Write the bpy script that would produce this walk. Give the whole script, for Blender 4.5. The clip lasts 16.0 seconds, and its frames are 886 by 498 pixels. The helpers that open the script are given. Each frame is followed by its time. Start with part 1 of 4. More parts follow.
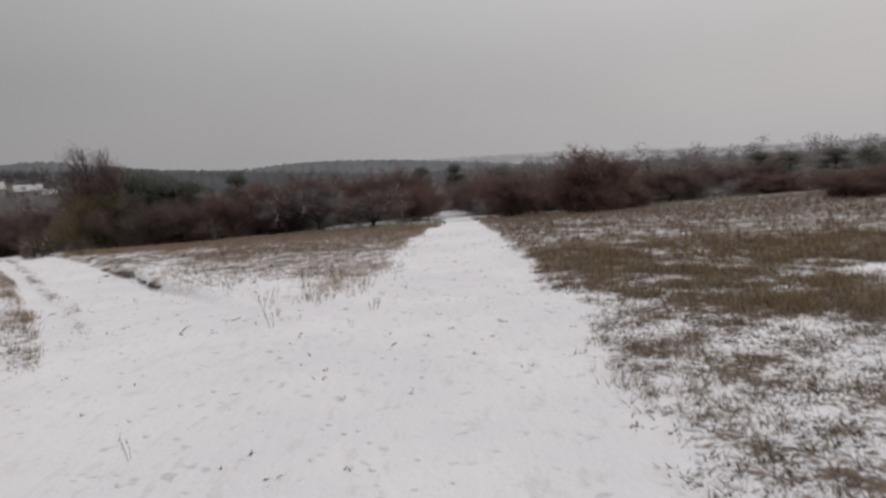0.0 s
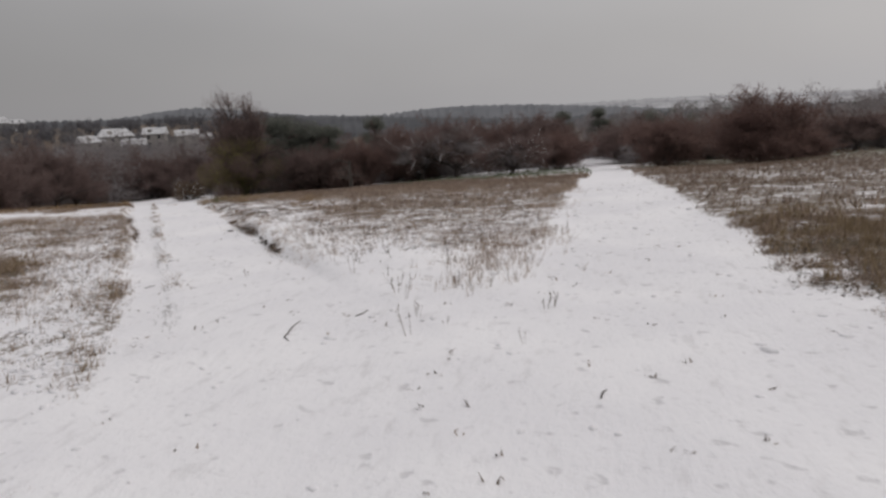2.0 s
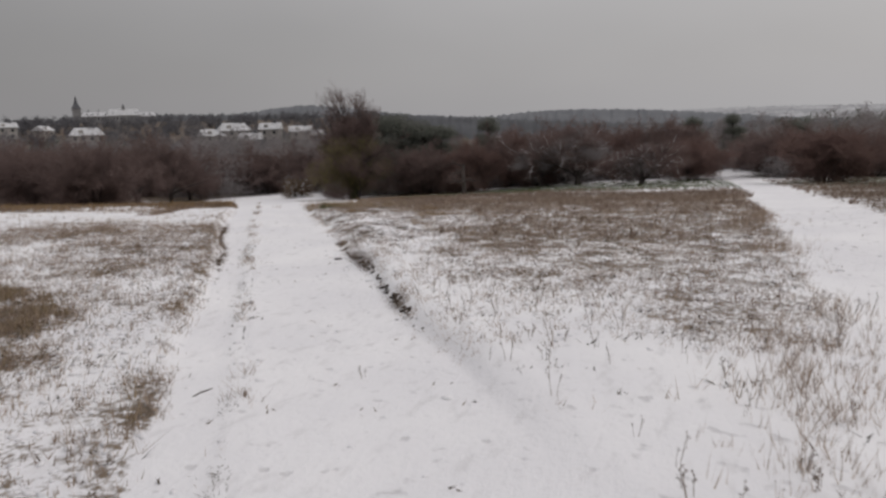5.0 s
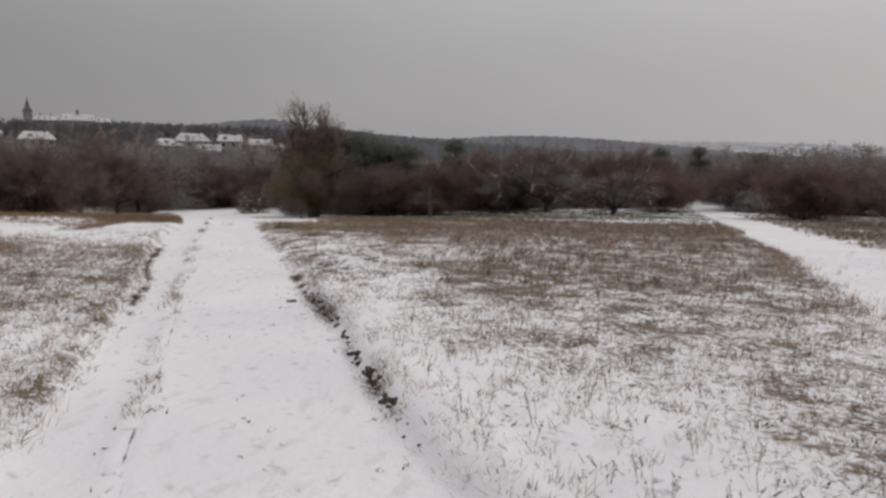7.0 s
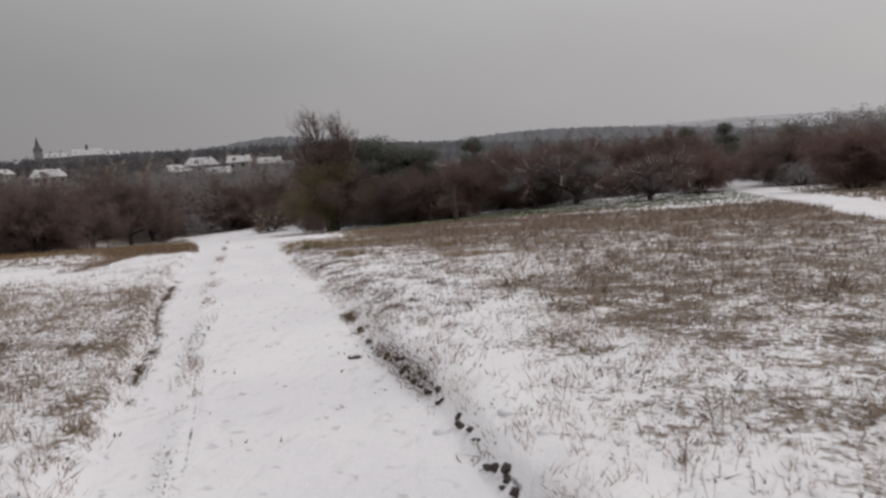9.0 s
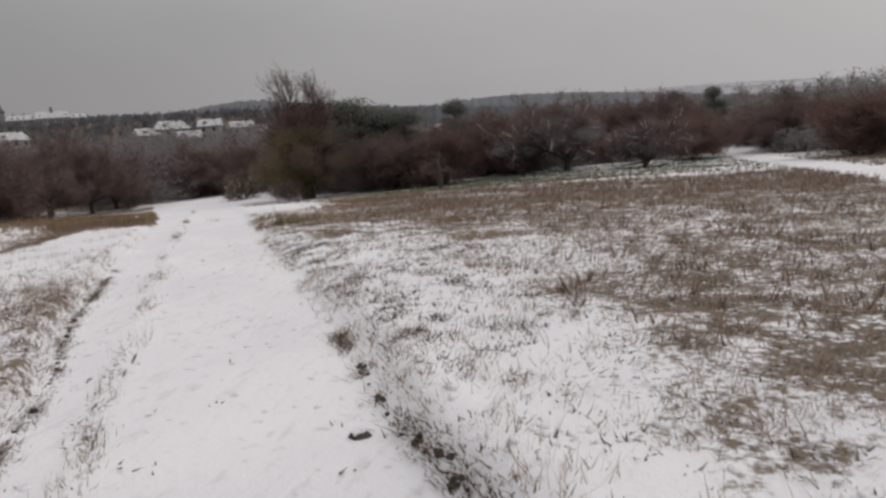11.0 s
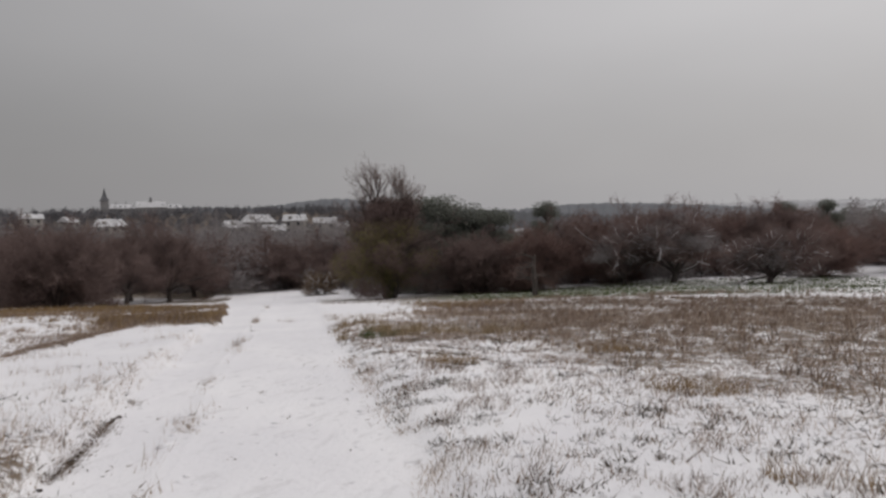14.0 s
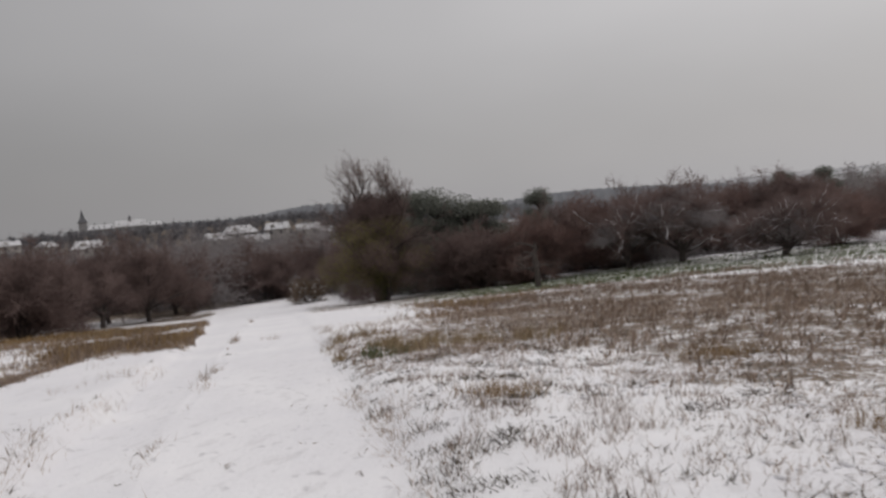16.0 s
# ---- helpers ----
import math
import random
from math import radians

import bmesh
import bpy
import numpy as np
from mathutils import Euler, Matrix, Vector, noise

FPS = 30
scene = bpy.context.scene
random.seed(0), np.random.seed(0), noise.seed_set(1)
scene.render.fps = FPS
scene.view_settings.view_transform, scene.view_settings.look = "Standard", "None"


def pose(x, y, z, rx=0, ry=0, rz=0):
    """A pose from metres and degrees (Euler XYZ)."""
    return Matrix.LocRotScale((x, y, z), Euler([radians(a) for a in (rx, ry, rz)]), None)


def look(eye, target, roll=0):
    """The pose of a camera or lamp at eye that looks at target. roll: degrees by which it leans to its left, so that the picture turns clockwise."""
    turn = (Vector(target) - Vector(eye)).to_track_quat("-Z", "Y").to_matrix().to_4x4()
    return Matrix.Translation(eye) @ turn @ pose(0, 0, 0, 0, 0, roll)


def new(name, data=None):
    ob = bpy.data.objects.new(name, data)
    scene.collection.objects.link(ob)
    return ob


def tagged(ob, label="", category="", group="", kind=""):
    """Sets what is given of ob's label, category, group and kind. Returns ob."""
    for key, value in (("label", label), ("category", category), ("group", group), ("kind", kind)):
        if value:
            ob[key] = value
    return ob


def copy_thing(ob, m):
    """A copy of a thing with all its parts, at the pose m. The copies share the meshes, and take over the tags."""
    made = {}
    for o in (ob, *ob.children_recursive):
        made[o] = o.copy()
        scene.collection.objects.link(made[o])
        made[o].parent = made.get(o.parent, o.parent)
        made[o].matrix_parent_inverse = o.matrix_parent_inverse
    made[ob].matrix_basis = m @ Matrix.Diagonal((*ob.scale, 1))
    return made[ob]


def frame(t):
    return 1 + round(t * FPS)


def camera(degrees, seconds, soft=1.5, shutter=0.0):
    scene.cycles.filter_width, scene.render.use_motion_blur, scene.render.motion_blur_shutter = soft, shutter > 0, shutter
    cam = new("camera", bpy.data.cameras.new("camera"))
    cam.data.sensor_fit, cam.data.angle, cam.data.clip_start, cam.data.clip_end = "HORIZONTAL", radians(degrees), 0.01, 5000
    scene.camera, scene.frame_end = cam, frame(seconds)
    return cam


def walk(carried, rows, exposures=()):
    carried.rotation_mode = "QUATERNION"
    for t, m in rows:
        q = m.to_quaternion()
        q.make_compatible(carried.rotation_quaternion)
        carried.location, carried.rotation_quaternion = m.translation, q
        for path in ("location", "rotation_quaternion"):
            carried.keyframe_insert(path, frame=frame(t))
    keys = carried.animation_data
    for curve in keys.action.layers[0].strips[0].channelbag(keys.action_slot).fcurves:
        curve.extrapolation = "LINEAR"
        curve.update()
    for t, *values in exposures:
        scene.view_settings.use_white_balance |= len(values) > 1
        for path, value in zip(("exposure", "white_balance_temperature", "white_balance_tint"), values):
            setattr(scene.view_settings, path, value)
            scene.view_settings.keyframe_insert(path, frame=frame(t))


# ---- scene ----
cam = camera(63.9, 16.0, soft=2.6, shutter=0.3)
PATH = [
    (0, (0.007, 0.052, 1.507), (-0.005, 2.041, 1.298), -3.5),
    (0.5, (-0.112, 0.7, 1.477), (-0.191, 2.69, 1.297), -0.6),
    (1, (-0.206, 1.374, 1.436), (-0.365, 3.359, 1.247), -6.2),
    (1.5, (-0.426, 2.074, 1.429), (-0.761, 4.028, 1.17), -1.8),
    (2, (-0.643, 2.661, 1.502), (-1.031, 4.594, 1.166), -3.5),
    (2.5, (-0.775, 3.342, 1.531), (-1.283, 5.267, 1.338), -3.1),
    (3, (-1.068, 3.939, 1.464), (-1.732, 5.804, 1.181), 0.1),
    (3.5, (-1.27, 4.482, 1.438), (-1.939, 6.336, 1.097), -4.8),
    (3.7, (-1.386, 4.721, 1.463), (-2.101, 6.563, 1.152), -3.7),
    (5.8, (-2.956, 6.986, 1.577), (-3.586, 8.858, 1.259), -1.0),
    (6, (-3.0, 7.207, 1.528), (-3.673, 9.069, 1.246), -2.5),
    (6.5, (-3.234, 7.78, 1.507), (-3.91, 9.648, 1.271), -1.3),
    (7, (-3.597, 8.303, 1.485), (-4.145, 10.209, 1.223), 0.7),
    (7.5, (-3.883, 8.852, 1.468), (-4.479, 10.74, 1.188), -2.0),
    (8, (-4.29, 9.349, 1.421), (-4.817, 11.259, 1.149), -4.1),
    (8.5, (-4.77, 9.855, 1.376), (-5.29, 11.768, 1.111), -4.7),
    (8.7, (-4.924, 10.112, 1.367), (-5.513, 12.007, 1.116), -4.8),
    (10.8, (-6.256, 12.602, 1.317), (-6.772, 14.501, 0.964), -1.9),
    (11, (-6.35, 12.833, 1.275), (-6.877, 14.729, 0.921), -4.2),
    (11.5, (-6.634, 13.372, 1.279), (-7.202, 15.27, 1.004), -2.3),
    (12, (-7.004, 13.885, 1.27), (-7.58, 15.782, 1.002), -1.8),
    (12.5, (-7.309, 14.436, 1.215), (-8.025, 16.29, 0.99), -1.8),
    (13, (-7.683, 14.952, 1.158), (-8.384, 16.816, 0.969), -2.7),
    (13.5, (-8.02, 15.52, 1.111), (-8.689, 17.4, 0.979), -4.9),
    (14, (-8.392, 16.089, 1.077), (-9.108, 17.956, 1.019), -1.7),
    (14.5, (-8.78, 16.667, 1.057), (-9.362, 18.579, 0.999), -0.8),
    (15, (-9.077, 17.227, 1.009), (-9.716, 19.121, 0.932), -2.2),
    (15.5, (-9.425, 17.754, 0.935), (-10.046, 19.653, 0.843), -2.9),
    (16, (-9.697, 18.314, 0.91), (-10.375, 20.194, 0.842), -5.8),
]
walk(cam, [(t, look(eye, target, roll)) for t, eye, target, roll in PATH], exposures=((0, -0.07), (3.7, -0.06), (7, -0.03), (11, 0.0), (16, 0.0)))

# ---- world and light: an overcast winter sky, brighter overhead and towards the veiled sun ----
SUN_AZ, SUN_EL = 62.0, 38.0
world = bpy.data.worlds.new("overcast_sky")
scene.world = world
world.use_nodes = True
wn, wl = world.node_tree.nodes, world.node_tree.links
wn.clear()
w_out = wn.new("ShaderNodeOutputWorld")
w_bg = wn.new("ShaderNodeBackground")
sky = wn.new("ShaderNodeTexSky")
sky.sky_type = "NISHITA"
sky.sun_disc = False
sky.sun_elevation = radians(SUN_EL)
sky.sun_rotation = radians(SUN_AZ)
sky.air_density, sky.dust_density = 1.5, 6.0
coord = wn.new("ShaderNodeTexCoord")
sep = wn.new("ShaderNodeSeparateXYZ")
wl.new(coord.outputs["Generated"], sep.inputs[0])
ramp = wn.new("ShaderNodeValToRGB")
ramp.color_ramp.interpolation = "EASE"
stops = ramp.color_ramp.elements
stops[0].position, stops[0].color = 0.0, (0.300, 0.293, 0.300, 1)
stops[1].position, stops[1].color = 1.0, (0.76, 0.74, 0.75, 1)
for at, val in ((0.10, 0.305), (0.32, 0.40), (0.6, 0.62)):
    s = stops.new(at)
    s.color = (val, val * 0.975, val * 0.988, 1)
wl.new(sep.outputs["Z"], ramp.inputs[0])
side = wn.new("ShaderNodeVectorMath")
side.operation = "DOT_PRODUCT"
side.inputs[1].default_value = (math.sin(radians(SUN_AZ)), math.cos(radians(SUN_AZ)), 0.15)
wl.new(coord.outputs["Generated"], side.inputs[0])
side_map = wn.new("ShaderNodeMapRange")
side_map.inputs[1].default_value, side_map.inputs[2].default_value = -0.4, 1.0
side_map.inputs[3].default_value, side_map.inputs[4].default_value = 0.86, 1.62
wl.new(side.outputs["Value"], side_map.inputs[0])
clouds = wn.new("ShaderNodeTexNoise")
clouds.inputs["Scale"].default_value, clouds.inputs["Detail"].default_value = 2.2, 3.0
stretch = wn.new("ShaderNodeMapping")
stretch.inputs["Scale"].default_value = (1, 1, 2.5)
wl.new(coord.outputs["Generated"], stretch.inputs[0])
wl.new(stretch.outputs[0], clouds.inputs["Vector"])
cl_map = wn.new("ShaderNodeMapRange")
cl_map.inputs[3].default_value, cl_map.inputs[4].default_value = 0.90, 1.10
wl.new(clouds.outputs["Fac"], cl_map.inputs[0])
mul = wn.new("ShaderNodeMath")
mul.operation = "MULTIPLY"
wl.new(side_map.outputs[0], mul.inputs[0])
wl.new(cl_map.outputs[0], mul.inputs[1])
lay = wn.new("ShaderNodeVectorMath")
lay.operation = "SCALE"
wl.new(ramp.outputs["Color"], lay.inputs[0])
wl.new(mul.outputs[0], lay.inputs["Scale"])
thin = wn.new("ShaderNodeVectorMath")
thin.operation = "SCALE"
thin.inputs["Scale"].default_value = 0.006
wl.new(sky.outputs["Color"], thin.inputs[0])
total = wn.new("ShaderNodeVectorMath")
total.operation = "ADD"
wl.new(lay.outputs[0], total.inputs[0])
wl.new(thin.outputs[0], total.inputs[1])
wl.new(total.outputs[0], w_bg.inputs["Color"])
w_bg.inputs["Strength"].default_value = 1.0
wl.new(w_bg.outputs[0], w_out.inputs[0])

sun = new("sun", bpy.data.lights.new("sun", "SUN"))
sun.data.energy, sun.data.angle, sun.data.color = 0.24, radians(25), (1.0, 0.97, 0.94)
sun.matrix_world = look((0, 0, 60), (-60 * math.sin(radians(SUN_AZ)) / math.tan(radians(SUN_EL)), -60 * math.cos(radians(SUN_AZ)) / math.tan(radians(SUN_EL)), 0))


# ---- materials ----
def material(name, dark, light, scale=6.0, rough=0.85, bump=0.3, fine=60.0, per_object=0.0, metallic=0.0):
    """Two colours mixed by coarse and fine noise, with a fine relief."""
    m = bpy.data.materials.new(name)
    m.use_nodes = True
    n, l = m.node_tree.nodes, m.node_tree.links
    bsdf = n["Principled BSDF"]
    bsdf.inputs["Roughness"].default_value, bsdf.inputs["Metallic"].default_value = rough, metallic
    bsdf.inputs["Specular IOR Level"].default_value = 0.25
    tc = n.new("ShaderNodeTexCoord")
    a, b = n.new("ShaderNodeTexNoise"), n.new("ShaderNodeTexNoise")
    a.inputs["Scale"].default_value, a.inputs["Detail"].default_value = scale, 5
    b.inputs["Scale"].default_value, b.inputs["Detail"].default_value = fine, 3
    l.new(tc.outputs["Object"], a.inputs["Vector"])
    l.new(tc.outputs["Object"], b.inputs["Vector"])
    add = n.new("ShaderNodeMath")
    add.operation = "MULTIPLY_ADD"
    add.inputs[1].default_value = 0.45
    l.new(b.outputs["Fac"], add.inputs[0])
    l.new(a.outputs["Fac"], add.inputs[2])
    rng = n.new("ShaderNodeMapRange")
    rng.inputs[1].default_value, rng.inputs[2].default_value = 0.45, 1.0
    l.new(add.outputs[0], rng.inputs[0])
    mix = n.new("ShaderNodeMix")
    mix.data_type = "RGBA"
    mix.inputs["A"].default_value, mix.inputs["B"].default_value = (*dark, 1), (*light, 1)
    l.new(rng.outputs[0], mix.inputs["Factor"])
    col = mix.outputs["Result"]
    if per_object:
        info = n.new("ShaderNodeObjectInfo")
        hsv = n.new("ShaderNodeHueSaturation")
        vary = n.new("ShaderNodeMapRange")
        vary.inputs[3].default_value, vary.inputs[4].default_value = 1 - per_object, 1 + per_object
        l.new(info.outputs["Random"], vary.inputs[0])
        l.new(vary.outputs[0], hsv.inputs["Value"])
        l.new(col, hsv.inputs["Color"])
        col = hsv.outputs["Color"]
    l.new(col, bsdf.inputs["Base Color"])
    if bump:
        bp = n.new("ShaderNodeBump")
        bp.inputs["Strength"].default_value, bp.inputs["Distance"].default_value = bump, 0.02
        l.new(b.outputs["Fac"], bp.inputs["Height"])
        l.new(bp.outputs[0], bsdf.inputs["Normal"])
    return m


def island_material(name, colours, rough=0.9, through_light=0.0):
    """Each blade or twig takes its own tone from a ramp; through_light: round twigs and needles take light from all sides."""
    m = bpy.data.materials.new(name)
    m.use_nodes = True
    n, l = m.node_tree.nodes, m.node_tree.links
    bsdf = n["Principled BSDF"]
    bsdf.inputs["Roughness"].default_value = rough
    bsdf.inputs["Specular IOR Level"].default_value = 0.1
    geo = n.new("ShaderNodeNewGeometry")
    cr = n.new("ShaderNodeValToRGB")
    el = cr.color_ramp.elements
    el[0].color, el[1].color = (*colours[0], 1), (*colours[-1], 1)
    for i, c in enumerate(colours[1:-1]):
        el.new((i + 1) / (len(colours) - 1)).color = (*c, 1)
    l.new(geo.outputs["Random Per Island"], cr.inputs[0])
    l.new(cr.outputs[0], bsdf.inputs["Base Color"])
    if through_light:
        back, both = n.new("ShaderNodeBsdfTranslucent"), n.new("ShaderNodeMixShader")
        l.new(cr.outputs[0], back.inputs["Color"])
        both.inputs[0].default_value = through_light
        l.new(bsdf.outputs[0], both.inputs[1])
        l.new(back.outputs[0], both.inputs[2])
        l.new(both.outputs[0], n["Material Output"].inputs["Surface"])
    return m


def ground_material():
    """Snow over dead grass and soil; the cover and soil attributes say how much shows through."""
    m = bpy.data.materials.new("snowy_ground")
    m.use_nodes = True
    n, l = m.node_tree.nodes, m.node_tree.links
    bsdf = n["Principled BSDF"]
    bsdf.inputs["Specular IOR Level"].default_value = 0.2
    tc = n.new("ShaderNodeTexCoord")

    def tex(scale, detail, rough=0.55):
        t = n.new("ShaderNodeTexNoise")
        t.inputs["Scale"].default_value, t.inputs["Detail"].default_value, t.inputs["Roughness"].default_value = scale, detail, rough
        l.new(tc.outputs["Object"], t.inputs["Vector"])
        return t

    def calc(op, a, b=None, c=None):
        q = n.new("ShaderNodeMath")
        q.operation = op
        for i, v in enumerate((a, b, c)):
            if v is None:
                continue
            if isinstance(v, (int, float)):
                q.inputs[i].default_value = v
            else:
                l.new(v, q.inputs[i])
        return q.outputs[0]

    def blend(fac, a, b):
        q = n.new("ShaderNodeMix")
        q.data_type = "RGBA"
        l.new(fac, q.inputs["Factor"])
        for key, v in (("A", a), ("B", b)):
            if isinstance(v, tuple):
                q.inputs[key].default_value = (*v, 1)
            else:
                l.new(v, q.inputs[key])
        return q.outputs["Result"]

    def step(v, lo, hi):
        q = n.new("ShaderNodeMapRange")
        q.interpolation_type = "SMOOTHSTEP"
        q.inputs[1].default_value, q.inputs[2].default_value = lo, hi
        l.new(v, q.inputs[0])
        return q.outputs[0]

    def attr(key):
        q = n.new("ShaderNodeAttribute")
        q.attribute_name = key
        return q.outputs["Fac"]

    big, mid, small, grain = tex(0.5, 4), tex(3.5, 5, 0.65), tex(16, 4, 0.65), tex(90, 2)
    snow = blend(step(big.outputs["Fac"], 0.35, 0.7), (0.80, 0.79, 0.81), (0.87, 0.86, 0.87))
    snow = blend(calc("MULTIPLY", step(small.outputs["Fac"], 0.58, 0.75), 0.28), snow, (0.62, 0.60, 0.60))
    lie = n.new("ShaderNodeMapping")
    lie.inputs["Rotation"].default_value = (0, 0, radians(-30))
    lie.inputs["Scale"].default_value = (7.5, 2.6, 2.6)
    l.new(tc.outputs["Object"], lie.inputs[0])
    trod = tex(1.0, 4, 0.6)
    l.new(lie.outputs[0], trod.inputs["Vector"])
    # Grey streaks: packed snow, with the shade of footprints put into the colour.
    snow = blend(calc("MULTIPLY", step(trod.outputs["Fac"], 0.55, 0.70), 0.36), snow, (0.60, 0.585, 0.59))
    dent_lie = n.new("ShaderNodeMapping")
    dent_lie.inputs["Rotation"].default_value = (0, 0, radians(25))
    dent_lie.inputs["Scale"].default_value = (7.5, 8.5, 7.5)
    l.new(tc.outputs["Object"], dent_lie.inputs[0])
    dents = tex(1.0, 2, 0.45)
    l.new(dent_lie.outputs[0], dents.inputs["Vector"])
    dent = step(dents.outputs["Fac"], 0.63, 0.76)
    # Dents are greyed too: dirty packed snow plus shade painted into the hollows.
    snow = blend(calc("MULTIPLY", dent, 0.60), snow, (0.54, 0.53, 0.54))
    litter = blend(step(small.outputs["Fac"], 0.35, 0.65), (0.075, 0.055, 0.040), (0.21, 0.163, 0.12))
    green = blend(step(mid.outputs["Fac"], 0.4, 0.65), (0.05, 0.07, 0.025), (0.14, 0.15, 0.065))
    litter = blend(attr("green"), litter, green)
    patches = calc("ADD", calc("MULTIPLY", mid.outputs["Fac"], 0.42), calc("MULTIPLY", small.outputs["Fac"], 0.58))
    shown = step(calc("ADD", calc("MULTIPLY", attr("cover"), 0.62), patches), 0.70, 0.84)
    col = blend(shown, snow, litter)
    bare = step(calc("ADD", attr("soil"), calc("MULTIPLY", mid.outputs["Fac"], 0.9)), 0.95, 1.15)
    col = blend(bare, col, blend(step(small.outputs["Fac"], 0.4, 0.7), (0.016, 0.013, 0.010), (0.060, 0.048, 0.036)))
    l.new(col, bsdf.inputs["Base Color"])
    bsdf.inputs["Roughness"].default_value = 0.75
    height = calc("SUBTRACT", calc("ADD", calc("MULTIPLY", small.outputs["Fac"], 0.7), calc("MULTIPLY", grain.outputs["Fac"], 0.3)), calc("ADD", calc("MULTIPLY", trod.outputs["Fac"], 0.9), calc("MULTIPLY", dent, 0.5)))
    bp = n.new("ShaderNodeBump")
    bp.inputs["Strength"].default_value, bp.inputs["Distance"].default_value = 0.5, 0.04
    l.new(height, bp.inputs["Height"])
    l.new(bp.outputs[0], bsdf.inputs["Normal"])
    return m


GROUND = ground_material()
SNOW = material("settled_snow", (0.74, 0.73, 0.75), (0.86, 0.85, 0.86), 4, 0.7, 0.3)
BARK = material("grey_brown_bark", (0.055, 0.047, 0.043), (0.115, 0.098, 0.090), 5, 0.95, 0.6, 40, 0.2)
TWIG_BROWN = island_material("brown_twigs", [(0.158, 0.115, 0.105), (0.199, 0.146, 0.135), (0.241, 0.18, 0.166)], through_light=0.45)
TWIG_RED = island_material("reddish_twigs", [(0.158, 0.106, 0.095), (0.199, 0.131, 0.117), (0.239, 0.165, 0.144)], through_light=0.45)
# The next two twig greys are lightened to carry the haze of distance.
TWIG_HAZED = island_material("haze_greyed_twigs", [(0.230, 0.213, 0.211), (0.288, 0.264, 0.264), (0.345, 0.318, 0.318)], through_light=0.45)
TWIG_FAR_HAZED = island_material("far_haze_greyed_twigs", [(0.129, 0.126, 0.137), (0.172, 0.17, 0.181), (0.222, 0.22, 0.231)], through_light=0.45)
TWIG_PALE = island_material("pale_twigs", [(0.08, 0.055, 0.04), (0.17, 0.125, 0.09), (0.30, 0.24, 0.19)])
NEEDLES = island_material("pine_needles", [(0.135, 0.144, 0.124), (0.18, 0.189, 0.161), (0.226, 0.234, 0.2)], through_light=0.45)
IVY = island_material("yellow_green_leaves", [(0.154, 0.142, 0.07), (0.226, 0.203, 0.093), (0.296, 0.256, 0.112)], through_light=0.45)
GRASS_BROWN = island_material("dry_brown_grass", [(0.12, 0.092, 0.074), (0.24, 0.18, 0.14), (0.385, 0.296, 0.236), (0.168, 0.125, 0.099)])
GRASS_STRAW = island_material("straw_grass", [(0.205, 0.157, 0.12), (0.35, 0.27, 0.208), (0.475, 0.372, 0.29), (0.27, 0.206, 0.158)])
GRASS_OLIVE = island_material("olive_grass", [(0.162, 0.122, 0.074), (0.282, 0.211, 0.132), (0.39, 0.3, 0.198), (0.204, 0.156, 0.091)])
FLECK = island_material("dead_leaf_flecks", [(0.07, 0.06, 0.05), (0.12, 0.105, 0.086), (0.19, 0.165, 0.135)])
GRASS_TAN = island_material("tan_grass", [(0.170, 0.111, 0.055), (0.272, 0.183, 0.098), (0.357, 0.255, 0.145)])
GRASS_GREEN = island_material("green_grass", [(0.04, 0.055, 0.02), (0.09, 0.11, 0.045), (0.15, 0.16, 0.08)])
STEM = island_material("dead_stems", [(0.063, 0.047, 0.036), (0.144, 0.104, 0.076), (0.270, 0.198, 0.144)])
SOIL = material("wet_black_soil", (0.030, 0.025, 0.021), (0.105, 0.086, 0.073), 14, 0.9, 0.8)
PLASTER = material("pale_plaster", (0.30, 0.28, 0.26), (0.44, 0.42, 0.40), 0.4, 0.9, 0.1, 4, 0.25)
# Stone and slate of the far town: lightened in colour for haze.
STONE = material("hazed_castle_stone", (0.22, 0.22, 0.225), (0.31, 0.305, 0.305), 0.3, 0.9, 0.2, 3)
SLATE = material("hazed_slate", (0.09, 0.092, 0.10), (0.15, 0.15, 0.16), 0.5, 0.8, 0.1, 4)
# Snow on the far roofs, its white dimmed in colour for haze.
ROOF_SNOW = material("haze_dimmed_roof_snow", (0.40, 0.40, 0.41), (0.68, 0.68, 0.69), 0.5, 0.8, 0.2, 3)
PANE = material("dark_window_pane", (0.03, 0.035, 0.04), (0.06, 0.065, 0.07), 1.0, 0.25, 0.0)
# Haze is part of the hill colours: paler and bluer with each ridge.
HILL_NEAR = material("near_wooded_hill_haze", (0.060, 0.062, 0.067), (0.100, 0.102, 0.110), 0.02, 1.0, 0.0, 0.09)
HILL_FAR = material("far_wooded_hill_haze", (0.112, 0.117, 0.127), (0.172, 0.177, 0.188), 0.008, 1.0, 0.0, 0.05)
HILL_LAST = material("farthest_hill_haze", (0.22, 0.222, 0.232), (0.52, 0.52, 0.53), 0.012, 1.0, 0.0, 0.06)


# ---- helpers of this scene ----
def part(name, bm, mat, parent, label=""):
    """Links a bmesh, or (verts, faces), as one mesh object under a thing or a part."""
    me = bpy.data.meshes.new(name)
    if isinstance(bm, tuple):
        me.from_pydata(bm[0], [], bm[1])
    else:
        bm.to_mesh(me)
        bm.free()
    me.materials.append(mat)
    ob = new(name, me)
    ob.parent = parent
    if label:
        tagged(ob, label)
    return ob


def thing(name, label, category, group="", kind=""):
    return tagged(new(name), label, category, group, kind)


